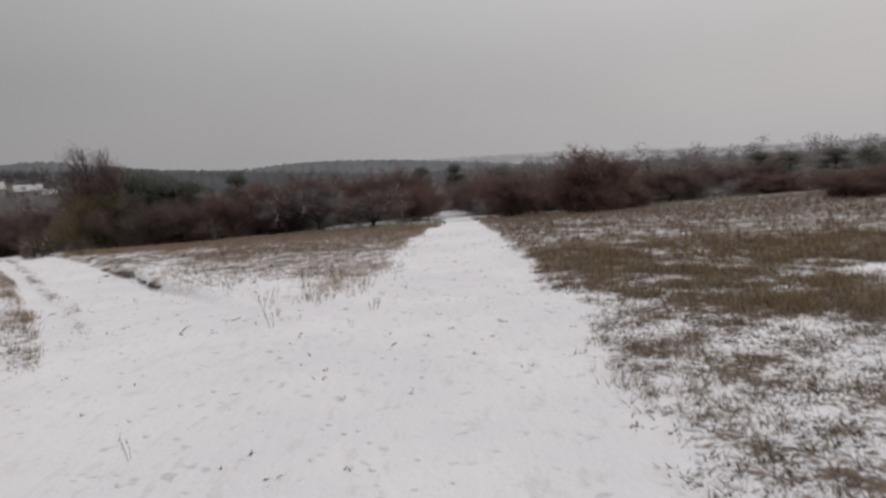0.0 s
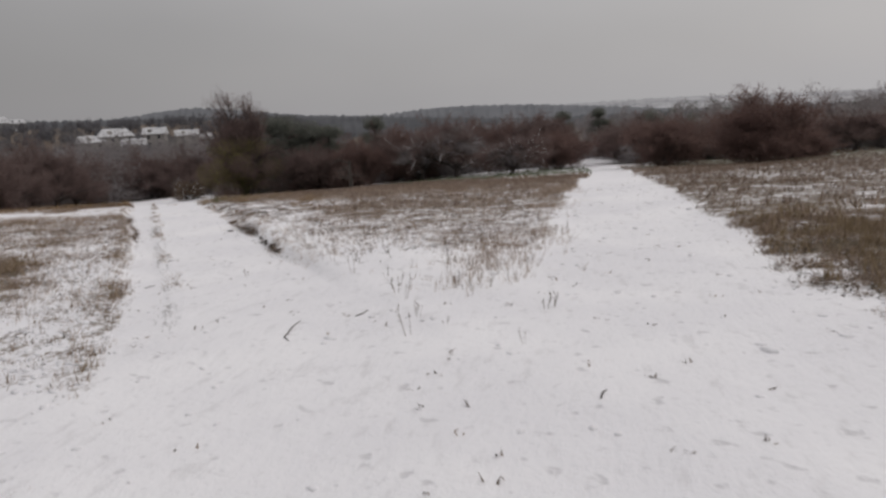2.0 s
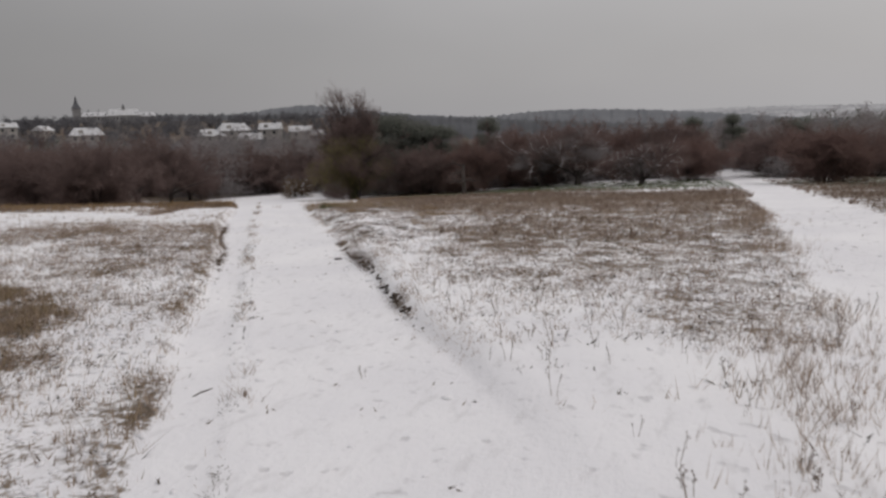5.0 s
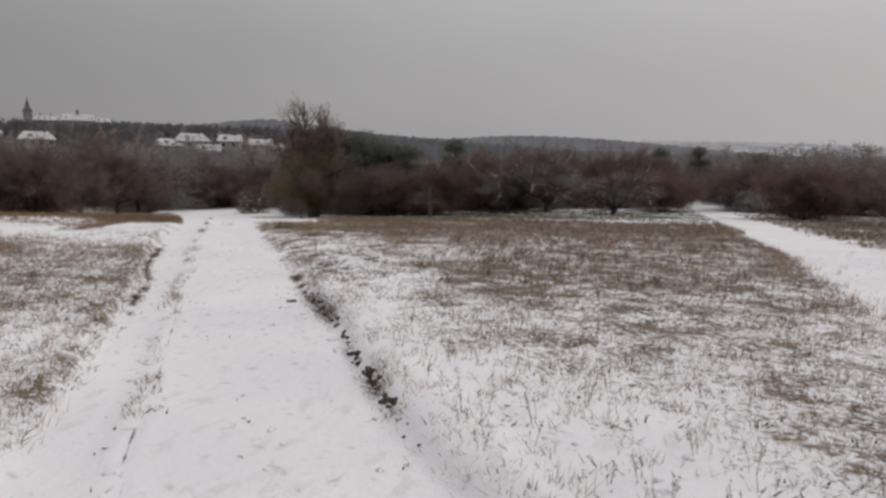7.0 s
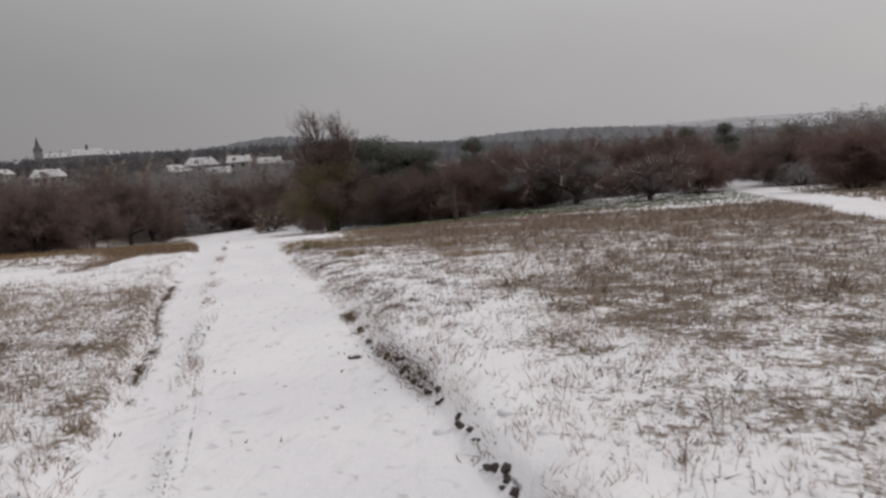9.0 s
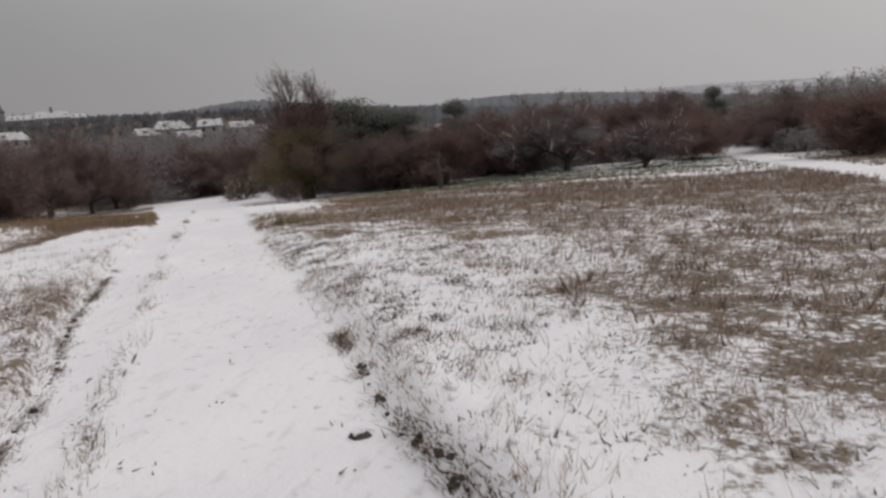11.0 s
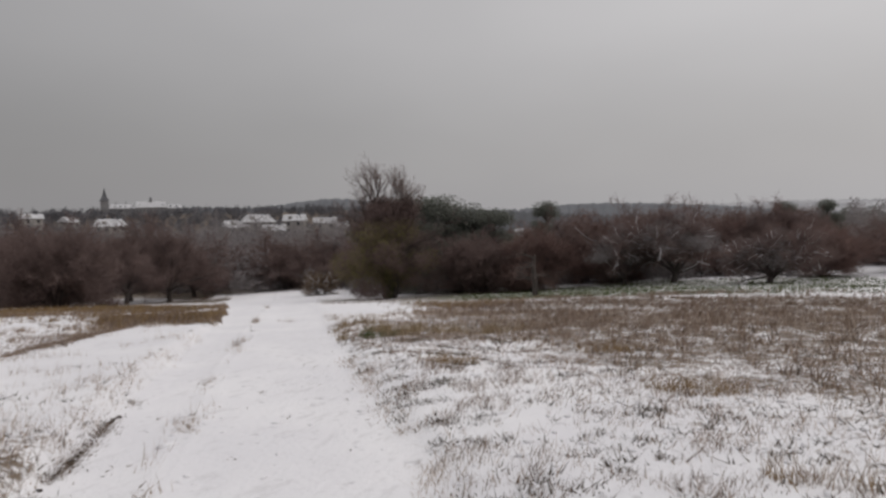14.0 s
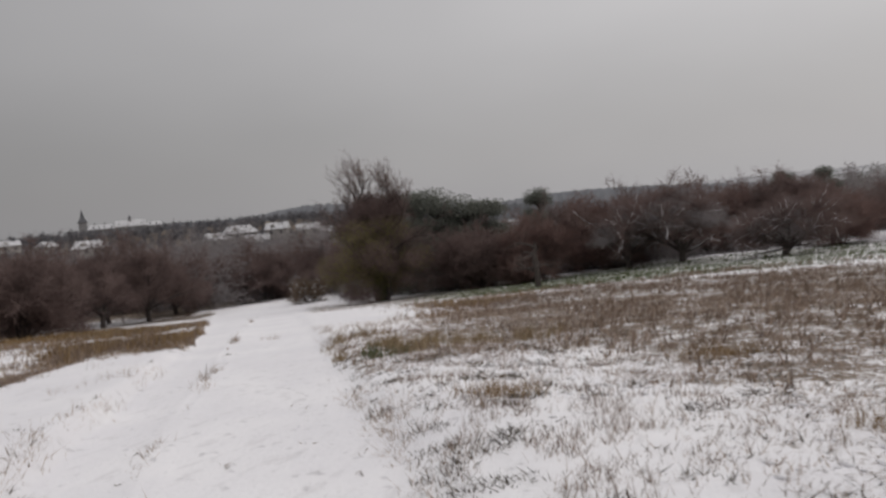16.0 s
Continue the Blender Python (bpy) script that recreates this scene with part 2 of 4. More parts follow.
def tri_mesh(name, verts, mat, uv=None):
    """A mesh of loose triangles out of an (n, 3, 3) array."""
    me = bpy.data.meshes.new(name)
    n = len(verts)
    me.vertices.add(n * 3)
    me.vertices.foreach_set("co", np.asarray(verts, np.float32).ravel())
    me.loops.add(n * 3)
    me.loops.foreach_set("vertex_index", np.arange(n * 3, dtype=np.int32))
    me.polygons.add(n)
    me.polygons.foreach_set("loop_start", np.arange(0, n * 3, 3, dtype=np.int32))
    me.update(calc_edges=True)
    me.materials.append(mat)
    return me


def softplus(v):
    return np.logaddexp(0, v)


def smooth(a, b, v):
    q = np.clip((v - a) / (b - a), 0, 1)
    return q * q * (3 - 2 * q)


def hash2(ix, iy, seed):
    v = np.sin(ix * 127.1 + iy * 311.7 + seed * 74.7) * 43758.5453
    return v - np.floor(v)


def noise2(x, y, scale, seed=0, octaves=3):
    """Value noise in the plane, 0 to 1."""
    out, amp, tot = 0, 1.0, 0
    for o in range(octaves):
        u, v = x * scale, y * scale
        iu, iv = np.floor(u), np.floor(v)
        fu, fv = u - iu, v - iv
        fu, fv = fu * fu * (3 - 2 * fu), fv * fv * (3 - 2 * fv)
        a, b = hash2(iu, iv, seed + o), hash2(iu + 1, iv, seed + o)
        c, d = hash2(iu, iv + 1, seed + o), hash2(iu + 1, iv + 1, seed + o)
        out = out + amp * ((a * (1 - fu) + b * fu) * (1 - fv) + (c * (1 - fu) + d * fu) * fv)
        tot += amp
        amp *= 0.5
        scale *= 2.1
    return out / tot


# ---- the lie of the land ----
def main_track(x, y):
    """Across the walked track: 0 at its left edge, 1 at its right, and how much of a track there is."""
    u = x + 0.66 * y + (noise2(x, y, 0.55, 3) - 0.5) * 0.28
    left = np.interp(y, [13, 16.5, 18.5, 30, 35, 48, 61, 80], [0.60, 0.56, 0.32, 0.18, -0.1, -1.6, -3.0, -4.6])
    right = np.interp(y, [16, 19, 42, 64, 77], [3.18, 3.08, 3.15, 2.76, 2.2])
    return (u - left) / (right - left), smooth(6.0, 12.0, y) * (1 - smooth(66, 76, y))


def from_rut(x, y):
    """Off the worn line between the two wheel tracks, in track widths."""
    return (x + 0.66 * y + (noise2(x, y, 0.55, 3) - 0.5) * 0.28 - 1.2) / 2.7


def side_track(x, y):
    """Across the straight track: 0 at its left edge, 1 at its right."""
    bend = 0.022 * np.maximum(y - 44, 0) ** 1.55
    left = np.interp(y, [5, 9, 13, 20, 29, 46, 60, 80], [-1.8, -1.4, -1.05, -0.9, -0.6, 0.0, 0.5, 0.9]) - bend * 0.5
    right = np.interp(y, [-5, 3.3, 7.5, 11, 28, 46, 60, 80], [1.0, 1.1, 1.5, 1.5, 1.55, 2.2, 2.7, 3.2]) - bend * 0.5
    return (x + (noise2(x, y, 0.7, 5) - 0.5) * 0.5 - left) / (right - left)


def broad(x, y):
    """The ground without tracks: level, then falling to a terrace; far off a valley and the town's hill."""
    slope = np.interp(x, [-50, -28, -17, -11, -5, 0, 10, 25], [0.106, 0.090, 0.077, 0.066, 0.061, 0.060, 0.055, 0.04])
    z = -0.08 - slope * 4 * (softplus((y - 19) / 4) - softplus((y - 58) / 4))
    r = np.hypot(x, y)
    az = np.degrees(np.arctan2(x, y))
    town = smooth(-75, -60, az) * (1 - smooth(-26, -14, az))
    z = z - smooth(110, 260, r) * 4.0 * (1 - town)
    z = z + smooth(300, 560, r) * 20.8 * town
    return z


def land(x, y):
    """Height of the ground with tracks, edges and small bumps."""
    z = broad(x, y)
    a, there = main_track(x, y)
    bank = np.interp(y, [16, 19], [1.06, 1.34])
    inside = smooth(-0.06, 0.02, a) * (1 - smooth(0.97, bank, a))
    depth = np.interp(y, [9.5, 13, 20, 30, 40], [0.0, 0.14, 0.19, 0.12, 0.04])
    z = z - inside * there * depth
    z = z + there * 0.022 * np.exp(-(from_rut(x, y) / 0.06) ** 2) - there * 0.012 * np.exp(-((a - 0.12) / 0.08) ** 2) - there * 0.015 * np.exp(-((a - 0.72) / 0.16) ** 2)
    z = z - there * 0.03 * np.exp(-((from_rut(x, y) - 0.012) / 0.014) ** 2) * noise2(x, y, 1.2, 14)
    z = z + there * (0.06 * np.exp(-((a - 1.13) / 0.07) ** 2) + 0.04 * np.exp(-((a + 0.12) / 0.07) ** 2)) * noise2(x, y, 0.8, 8)
    s = side_track(x, y)
    z = z - 0.05 * smooth(-0.1, 0.1, s) * (1 - smooth(0.9, 1.1, s)) * smooth(7, 14, y)
    near = 1 - smooth(45, 90, np.hypot(x, y))
    off = np.clip(cover(x, y)[0], 0, 1)
    z = z + near * ((noise2(x, y, 0.35, 11) - 0.5) * 0.12 * (1 - inside * there) + (noise2(x, y, 2.3, 12) - 0.5) * (0.022 + 0.06 * off))
    return z


def blob(x, y, cx, cy, rx, ry, turn=0.0):
    """A soft oval patch, 1 in its middle."""
    c, s = math.cos(radians(turn)), math.sin(radians(turn))
    u, v = (x - cx) * c + (y - cy) * s, -(x - cx) * s + (y - cy) * c
    return 1 - smooth(0.6, 1.15, np.hypot(u / rx, v / ry))


def cover(x, y):
    """How much dead grass shows through the snow, and how green it is."""
    a, there = main_track(x, y)
    s = side_track(x, y)
    n1, n2 = noise2(x, y, 0.22, 21), noise2(x, y, 0.9, 22)
    g = np.zeros_like(x)
    far = np.clip(y / 20, 0.5, 2)
    x0, y0 = x, y
    x, y = x + far * 3.5 * (noise2(x, y, 0.16, 31) - 0.5) + 1.6 * (noise2(x, y, 0.7, 32) - 0.5), y + far * 5.0 * (noise2(x, y, 0.14, 33) - 0.5) + 1.8 * (noise2(x, y, 0.8, 34) - 0.5)
    # the wedge between the two tracks
    wedge = smooth(1.0, 1.12, a) * (1 - smooth(-0.12, 0.06, s)) * smooth(8.5, 13, y)
    w = 0.17 - 0.12 * (1 - smooth(12.5, 17.5, y0 + 0.3 * (x0 + 4))) + 0.42 * (n1 - 0.45) + 0.27 * smooth(16, 34, y + 0.1 * x + 8 * (noise2(x0, y0, 0.5, 35) - 0.5)) * (0.35 + 0.65 * smooth(4, 11.5, x + 0.66 * y)) + 0.22 * (n2 - 0.45) + 0.27 * smooth(12, 18, y) * blob(x, y, -2.8, 19, 2.8, 9) + 0.09 * blob(x, y, -2.7, 14.2, 1.3, 2.0) + 0.12 * blob(x, y, -4.4, 19.5, 2.4, 3.0) - 0.10 * blob(x, y, -5.4, 16.0, 1.0, 0.8) + 0.05 * smooth(-1.1, -0.3, s) * smooth(9, 11, y0) * (1 - smooth(15, 18, y0)) + 0.12 * blob(x, y, -14.6, 28.5, 1.6, 3.2, 33)
    w = w + 0.28 * smooth(6.0, 10.5, x + 0.66 * y) * smooth(13, 18, y)
    w = np.minimum(w, 0.39 + 0.09 * smooth(20, 33, y) + 0.07 * blob(x, y, -4.4, 19.5, 2.4, 3.0) + 0.30 * (noise2(x0, y0, 2.6, 24) - 0.45))
    w = w - 0.13 * smooth(16.5, 19, y0) * (1 - smooth(1.5, 2.1, a)) * (1 - smooth(24, 26, y0))
    w = w * (1 - 0.25 * smooth(22.5, 25, y0) * (1 - smooth(1.5, 2.2, a)))
    w = w * (1 - 0.30 * smooth(28.0, 31.0, y0 - 2.0 * (a - 1) + 4 * (n2 - 0.5)) * (1 - smooth(1.7, 3.0, a))) * (1 - 0.72 * smooth(41, 47, y)) + 0.07 * np.exp(-((a - 1.12) / 0.07) ** 2) * smooth(14, 19, y0) * smooth(0.40, 0.62, n2)
    g = np.where(wedge > 0, wedge * w, g)
    # the field beyond the straight track
    field = smooth(0.86, 1.06, s)
    fw = 0.30 + 0.06 * (1 - smooth(7, 9, y)) + 0.52 * (noise2(x0, y0, 2.4, 38) - 0.5) * (1 - smooth(14, 20, y)) + 0.22 * (n1 - 0.5) + 0.30 * blob(x0, y0, 7.2, 11.6, 3.2, 1.8) + 0.30 * (n2 - 0.5) + 0.38 * blob(x, y, 3.4, 9.9, 4.8, 2.0, -66) * (0.35 + 1.2 * noise2(x0, y0, 1.7, 36)) + 0.26 * smooth(11.5, 16, y) - 0.20 * blob(x, y, 5.6, 8.6, 2.0, 0.5) - 0.05 * smooth(44, 50, y)
    fw = np.minimum(fw, 0.60 + 0.7 * (noise2(x0, y0, 2.2, 39) - 0.5))
    g = np.where((field > 0) & (s > 0.5), field * fw, g)
    # left of the walked track
    lw = 1 - smooth(-0.03, 0.03, a)
    le = 0.228 + 0.34 * (noise2(x0, y0, 2.3, 45) - 0.5) * (1 - smooth(22, 28, y0)) + 0.38 * (n1 - 0.45) + 0.25 * (n2 - 0.45) + 0.09 * blob(x, y, -14, 17.5, 5, 1.4, -35) - 0.17 * smooth(18.5, 21.5, y0 - 0.35 * (x0 + 13)) * (1 - smooth(33, 40, y0)) + 0.44 * blob(x, y, -8.9, 10.7, 2.5, 1.4, -48) * (2.2 * noise2(x0, y0, 1.8, 40) - 0.35) - 0.13 * blob(x, y, -19.5, 25.5, 6.5, 3.2, -35) + 0.66 * blob(x0 + 1.6 * (n2 - 0.5), y0 + 1.6 * (n1 - 0.5), -21.9, 31.2, 4.6, 1.9, -65) * (0.5 + 0.9 * noise2(x0, y0, 0.8, 37)) + 0.44 * smooth(1.5, 2.2, -(x0 + 0.66 * y0)) * smooth(22.5, 25, y0) * (1 - smooth(38, 44, y0)) * (0.35 + 0.9 * noise2(x0 * 0.5, y0, 0.8, 46)) + 0.34 * smooth(0.50, 0.62, noise2(x0 * 0.35, y0, 0.45, 43)) * smooth(36, 42, y0)
    g = np.where((lw > 0) & (a < 0.5), lw * (le + 0.10 * np.exp(-((a + 0.07) / 0.07) ** 2)) * smooth(6.3, 8.3, y0 - 0.2 * x0), g)
    # ragged ridge between the wheel tracks
    g = g + there * 0.34 * np.exp(-(from_rut(x0, y0) / 0.05) ** 2) * smooth(0.45, 0.6, n2)
    green = smooth(43, 49, y) * (1 - smooth(60, 72, y)) * smooth(-26, -18, x) + 0.10 * blob(x, y, 3.4, 9.9, 4.6, 1.7, -66) + 0.5 * blob(x, y, -29, 36.5, 5, 3.0, -40)
    g = g + (0.27 + 0.10 * (1 - smooth(4, 6, a))) * smooth(43, 49, y) * (1 - smooth(58, 66, y)) * (1 - smooth(-0.1, 0.05, s)) * smooth(1.0, 1.4, a)
    g = np.maximum(g, 0.75 * smooth(72, 92, np.hypot(x0, y0)))
    return np.clip(g, 0, 1), np.clip(green, 0, 1)


def bare_soil(x, y):
    a, there = main_track(x, y)
    right = 0.5 * np.exp(-((a - 1.01) / 0.02) ** 2) * (smooth(11.0, 12.2, y) * (1 - smooth(16, 18, y)) + 0.35 * smooth(16, 18, y))
    left = 0.5 * np.exp(-((a + 0.015) / 0.02) ** 2) * smooth(13.5, 15.5, y) * (1 - smooth(21, 24, y)) * 0.8
    rut = 0.64 * np.exp(-((from_rut(x, y) - 0.012) / 0.013) ** 2) * (1 - smooth(17, 21, y)) * smooth(8, 10, y)
    return np.clip((right + left + rut) * there, 0, 1)


def axis(lo, hi, step, far, grow=1.13):
    """Grid lines: close together between lo and hi, wider and wider out to far."""
    mid = list(np.arange(lo, hi, step))
    up, d = [], step
    while (up[-1] if up else hi) < far:
        up.append((up[-1] if up else hi) + d)
        d *= grow
    down, d = [], step
    while (down[-1] if down else lo) > -far:
        down.append((down[-1] if down else lo) - d)
        d *= grow
    return np.array(down[::-1] + mid + up)


def build_ground():
    us, ys = axis(-9, 14, 0.12, 7000), axis(2.5, 31, 0.10, 4000)
    us = np.array([v for v in us if not (-0.25 < v < 0.85 or 2.45 < v < 3.65 or 0.95 < v < 1.5)])
    us = np.sort(np.concatenate([us, np.arange(-0.24, 0.86, 0.045), np.arange(2.46, 3.66, 0.045), np.arange(0.96, 1.5, 0.045)]))
    gx, gy = np.meshgrid(us, ys)
    gx = gx - 0.66 * gy
    xs = us
    gz = land(gx, gy)
    nx, ny = len(xs), len(ys)
    i = np.arange(nx * ny).reshape(ny, nx)
    quads = np.stack([i[:-1, :-1], i[:-1, 1:], i[1:, 1:], i[1:, :-1]], -1).reshape(-1, 4)
    me = bpy.data.meshes.new("ground")
    me.vertices.add(nx * ny)
    me.vertices.foreach_set("co", np.stack([gx, gy, gz], -1).astype(np.float32).ravel())
    me.loops.add(len(quads) * 4)
    me.loops.foreach_set("vertex_index", quads.astype(np.int32).ravel())
    me.polygons.add(len(quads))
    me.polygons.foreach_set("loop_start", np.arange(0, len(quads) * 4, 4, dtype=np.int32))
    me.polygons.foreach_set("use_smooth", np.ones(len(quads), bool))
    me.update(calc_edges=True)
    g, green = cover(gx, gy)
    for key, val in (("cover", g), ("green", green), ("soil", bare_soil(gx, gy))):
        me.attributes.new(key, "FLOAT", "POINT").data.foreach_set("value", val.astype(np.float32).ravel())
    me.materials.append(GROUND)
    return tagged(new("ground", me), "snow-dusted heath with two trodden white tracks", "ground", kind="structure")


build_ground()


# ---- distant hills, haze painted into their colours ----
def hill(name, dist, line, mat, rough, seed, label):
    """A long ridge: a crest line of bearings and rises, with a wooded, uneven top and slopes to both sides."""
    bearings = np.arange(line[0][0], line[-1][0], 0.12)
    rise = np.interp(bearings, [p[0] for p in line], [p[1] for p in line])
    rise = np.convolve(np.pad(rise, 12, "edge"), np.ones(25) / 25, "valid")
    rows = ((1.0, 1.0), (0.965, 0.86), (0.90, 0.55), (0.80, 0.1), (0.70, -0.4), (1.15, -0.4))
    verts = []
    for k, (dr, up) in enumerate(rows):
        for b, e in zip(bearings, rise):
            top = dist * math.tan(radians(max(e, 0.05))) + 1.3
            j = (noise.noise((b * 3.1, k * 3.7, seed)) * 0.6 + noise.noise((b * 11, k * 5.1, seed + 9)) * 0.4) * rough if up > 0 else 0
            z = -9 + (top + 9) * max(up, 0) + j
            verts.append((dist * dr * math.sin(radians(b)), dist * dr * math.cos(radians(b)), z))
    n = len(bearings)
    order = [5, 0, 1, 2, 3, 4]
    faces = [(order[k] * n + i, order[k] * n + i + 1, order[k + 1] * n + i + 1, order[k + 1] * n + i) for k in range(5) for i in range(n - 1)]
    me = bpy.data.meshes.new(name)
    me.from_pydata(verts, [], faces)
    me.polygons.foreach_set("use_smooth", np.ones(len(me.polygons), bool))
    me.materials.append(mat)
    return tagged(new(name, me), label, "hill", kind="structure")


hill("backdrop_ridge", 2600, [(-80, 1.2), (-50, 1.3), (-30, 1.0), (-12, 1.1), (-2, 1.25), (6, 1.25), (14, 1.0), (24, 0.7), (50, 0.6)], HILL_LAST, 7, 1, "farthest ridge with snowy fields, pale from painted haze")
hill("backdrop_hill", 1500, [(-80, 1.0), (-44, 1.2), (-36, 1.9), (-33, 2.3), (-29.5, 2.65), (-26, 2.2), (-22, 1.65), (-16, 1.25), (-11.5, 1.6), (-8, 1.6), (-3, 1.35), (2, 0.9), (7, 0.4), (13, 0.1), (30, 0.05)], HILL_FAR, 6, 2, "wooded hill far across the valley, bluish from painted haze")
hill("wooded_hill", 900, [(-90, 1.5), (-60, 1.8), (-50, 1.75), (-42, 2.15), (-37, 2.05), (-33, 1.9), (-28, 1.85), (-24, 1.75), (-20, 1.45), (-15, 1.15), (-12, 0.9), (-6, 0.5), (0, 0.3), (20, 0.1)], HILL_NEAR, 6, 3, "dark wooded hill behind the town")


# ---- trees and shrubs ----
def unit(v):
    return v / max(np.linalg.norm(v), 1e-9)


class Plant:
    """Collects tapered limbs and loose twigs."""

    def __init__(self, seed):
        self.rng = np.random.default_rng(seed)
        self.verts, self.faces, self.twigs, self.snow_v, self.snow_f = [], [], [], [], []

    def tube(self, pts, radii, sides=5, snow=False):
        vs, fs = (self.snow_v, self.snow_f) if snow else (self.verts, self.faces)
        base = len(vs)
        for k, p in enumerate(pts):
            d = unit(pts[min(k + 1, len(pts) - 1)] - pts[max(k - 1, 0)])
            a = unit(np.cross(d, (0.31, 0.2, 0.93) if abs(d[2]) < 0.9 else (1, 0, 0)))
            b = np.cross(d, a)
            for s in range(sides):
                t = 2 * math.pi * s / sides
                vs.append(tuple(p + radii[k] * (math.cos(t) * a + math.sin(t) * b)))
        for k in range(len(pts) - 1):
            for s in range(sides):
                s2 = (s + 1) % sides
                fs.append((base + k * sides + s, base + k * sides + s2, base + (k + 1) * sides + s2, base + (k + 1) * sides + s))
        fs.append(tuple(base + (len(pts) - 1) * sides + s for s in range(sides)))

    def limb(self, p, d, length, r, level, top, twigs=7, width=0.02, twig_len=0.55, lift=0.1, snow=0.0, forks=(4, 4), spread=0.9, side_pull=None):
        rng = self.rng
        steps = (6, 4, 3, 3)[level]
        pts, q, way = [p], p, unit(d)
        for k in range(steps):
            way = unit(way + rng.normal(0, 0.17 if level else 0.09, 3) + np.array((0, 0, lift)))
            q = q + way * length / steps
            pts.append(q)
        radii = [r * (1 - 0.62 * k / steps) for k in range(steps + 1)]
        self.tube(pts, radii, 6 if level == 0 else (4 if level == 1 else 3))
        if snow and level and p[2] < 3.4 and rng.random() < snow:
            keep = [i for i in range(steps + 1) if i > 0]
            self.tube([pts[i] + np.array((0, 0, radii[i] * 0.8)) for i in keep], [max(radii[i] * 0.6, 0.018) for i in keep], 4, snow=True)
        if level < top:
            for k in range(forks[min(level, len(forks) - 1)] + rng.integers(0, 2)):
                at = rng.uniform(0.3, 1.0) if level else rng.uniform(0.25, 1.0)
                i = min(int(at * steps), steps - 1)
                start = pts[i] + (pts[i + 1] - pts[i]) * (at * steps - i)
                away = unit(np.cross(way, rng.normal(0, 1, 3)))
                nd = unit(way * (1 - 0.35 * spread) + away * spread + np.array((0, 0, 0.15)))
                self.limb(start, nd, length * rng.uniform(0.5, 0.8), radii[i] * 0.62, level + 1, top, twigs, width, twig_len, lift, snow, forks, spread)
        if level >= 1:
            for k in range(twigs * (2 if level == top else 1)):
                i = rng.integers(1 if level == 1 else 0, steps)
                s = pts[i] + (pts[i + 1] - pts[i]) * rng.random()
                nd = unit(way * 0.5 + rng.normal(0, 0.6, 3) + np.array((0, 0, 0.12)))
                self.twig(s, nd, twig_len * rng.uniform(0.5, 1.4), width * rng.uniform(0.6, 1.4))

    def twig(self, s, d, length, w):
        rng = self.rng
        a = unit(np.cross(d, rng.normal(0, 1, 3))) * w
        self.twigs.append((s - a, s + a, s + d * length))
        mid = s + d * length * rng.uniform(0.3, 0.6)
        d2 = unit(d + rng.normal(0, 0.5, 3))
        a2 = unit(np.cross(d2, rng.normal(0, 1, 3))) * w * 0.8
        self.twigs.append((mid - a2, mid + a2, mid + d2 * length * 0.7))

    def make(self, name, label, category, bark, twig_mat, crown="crown", group="", extra=None):
        ob = thing(name, label, category, group)
        if self.faces:
            part("trunk", (self.verts, self.faces), bark, ob)
        if self.twigs:
            c = new(crown, tri_mesh(crown, np.array(self.twigs), twig_mat))
            c.parent = ob
        if self.snow_f:
            tagged(part("snow_load", (self.snow_v, self.snow_f), SNOW, ob, "thin line of snow lying on the limbs"), kind="stuff")
        return ob


def leaf_cloud(rng, centres, radii, count, size, slim=1.0):
    """Small leaf or twig triangles scattered through soft lobes; slim: narrow and long ones."""
    out = []
    w = np.array([r[0] * r[1] * r[2] for r in radii]) ** 0.67
    for c, r, n in zip(centres, radii, (count * w / w.sum()).astype(int)):
        d = rng.normal(0, 1, (n, 3))
        d /= np.linalg.norm(d, axis=1, keepdims=True)
        p = np.array(c) + d * (rng.random((n, 1)) ** 0.45) * np.array(r)
        a = rng.normal(0, 1, (n, 3))
        a /= np.linalg.norm(a, axis=1, keepdims=True)
        b = np.cross(a, rng.normal(0, 1, (n, 3)))
        b /= np.linalg.norm(b, axis=1, keepdims=True)
        s = size * rng.uniform(0.5, 1.3, (n, 1))
        out.append(np.stack([p - a * s * 0.5 / slim, p + a * s * 0.5 / slim, p + b * s * 1.5 * slim], 1))
    return np.concatenate(out)


def add_brush(rng, ob, height, reach, low, count, mat):
    """The haze of finest twigs that fills a crown, domed and uneven."""
    cs, rs = [], []
    for k in range(64):
        t, q, up = rng.uniform(0, 6.28), math.sqrt(rng.random()), rng.random() ** 0.7
        top = height * (1.0 - 0.34 * q ** 2.4) * rng.uniform(0.90, 1.03)
        z = height * low + (top - height * low) * up
        r = reach * 0.92 * (0.62 + 0.38 * math.sin(math.pi * min(up, 0.95)))
        cs.append((math.cos(t) * q * r, math.sin(t) * q * r, z - 0.35))
        f = rng.uniform(0.45, 0.85)
        rs.append((f, f, f * 0.72))
    c = new("brush", tri_mesh("brush", leaf_cloud(rng, cs, rs, int(count * 1.6), 0.062, 2.4), mat))
    c.parent = ob
    return c


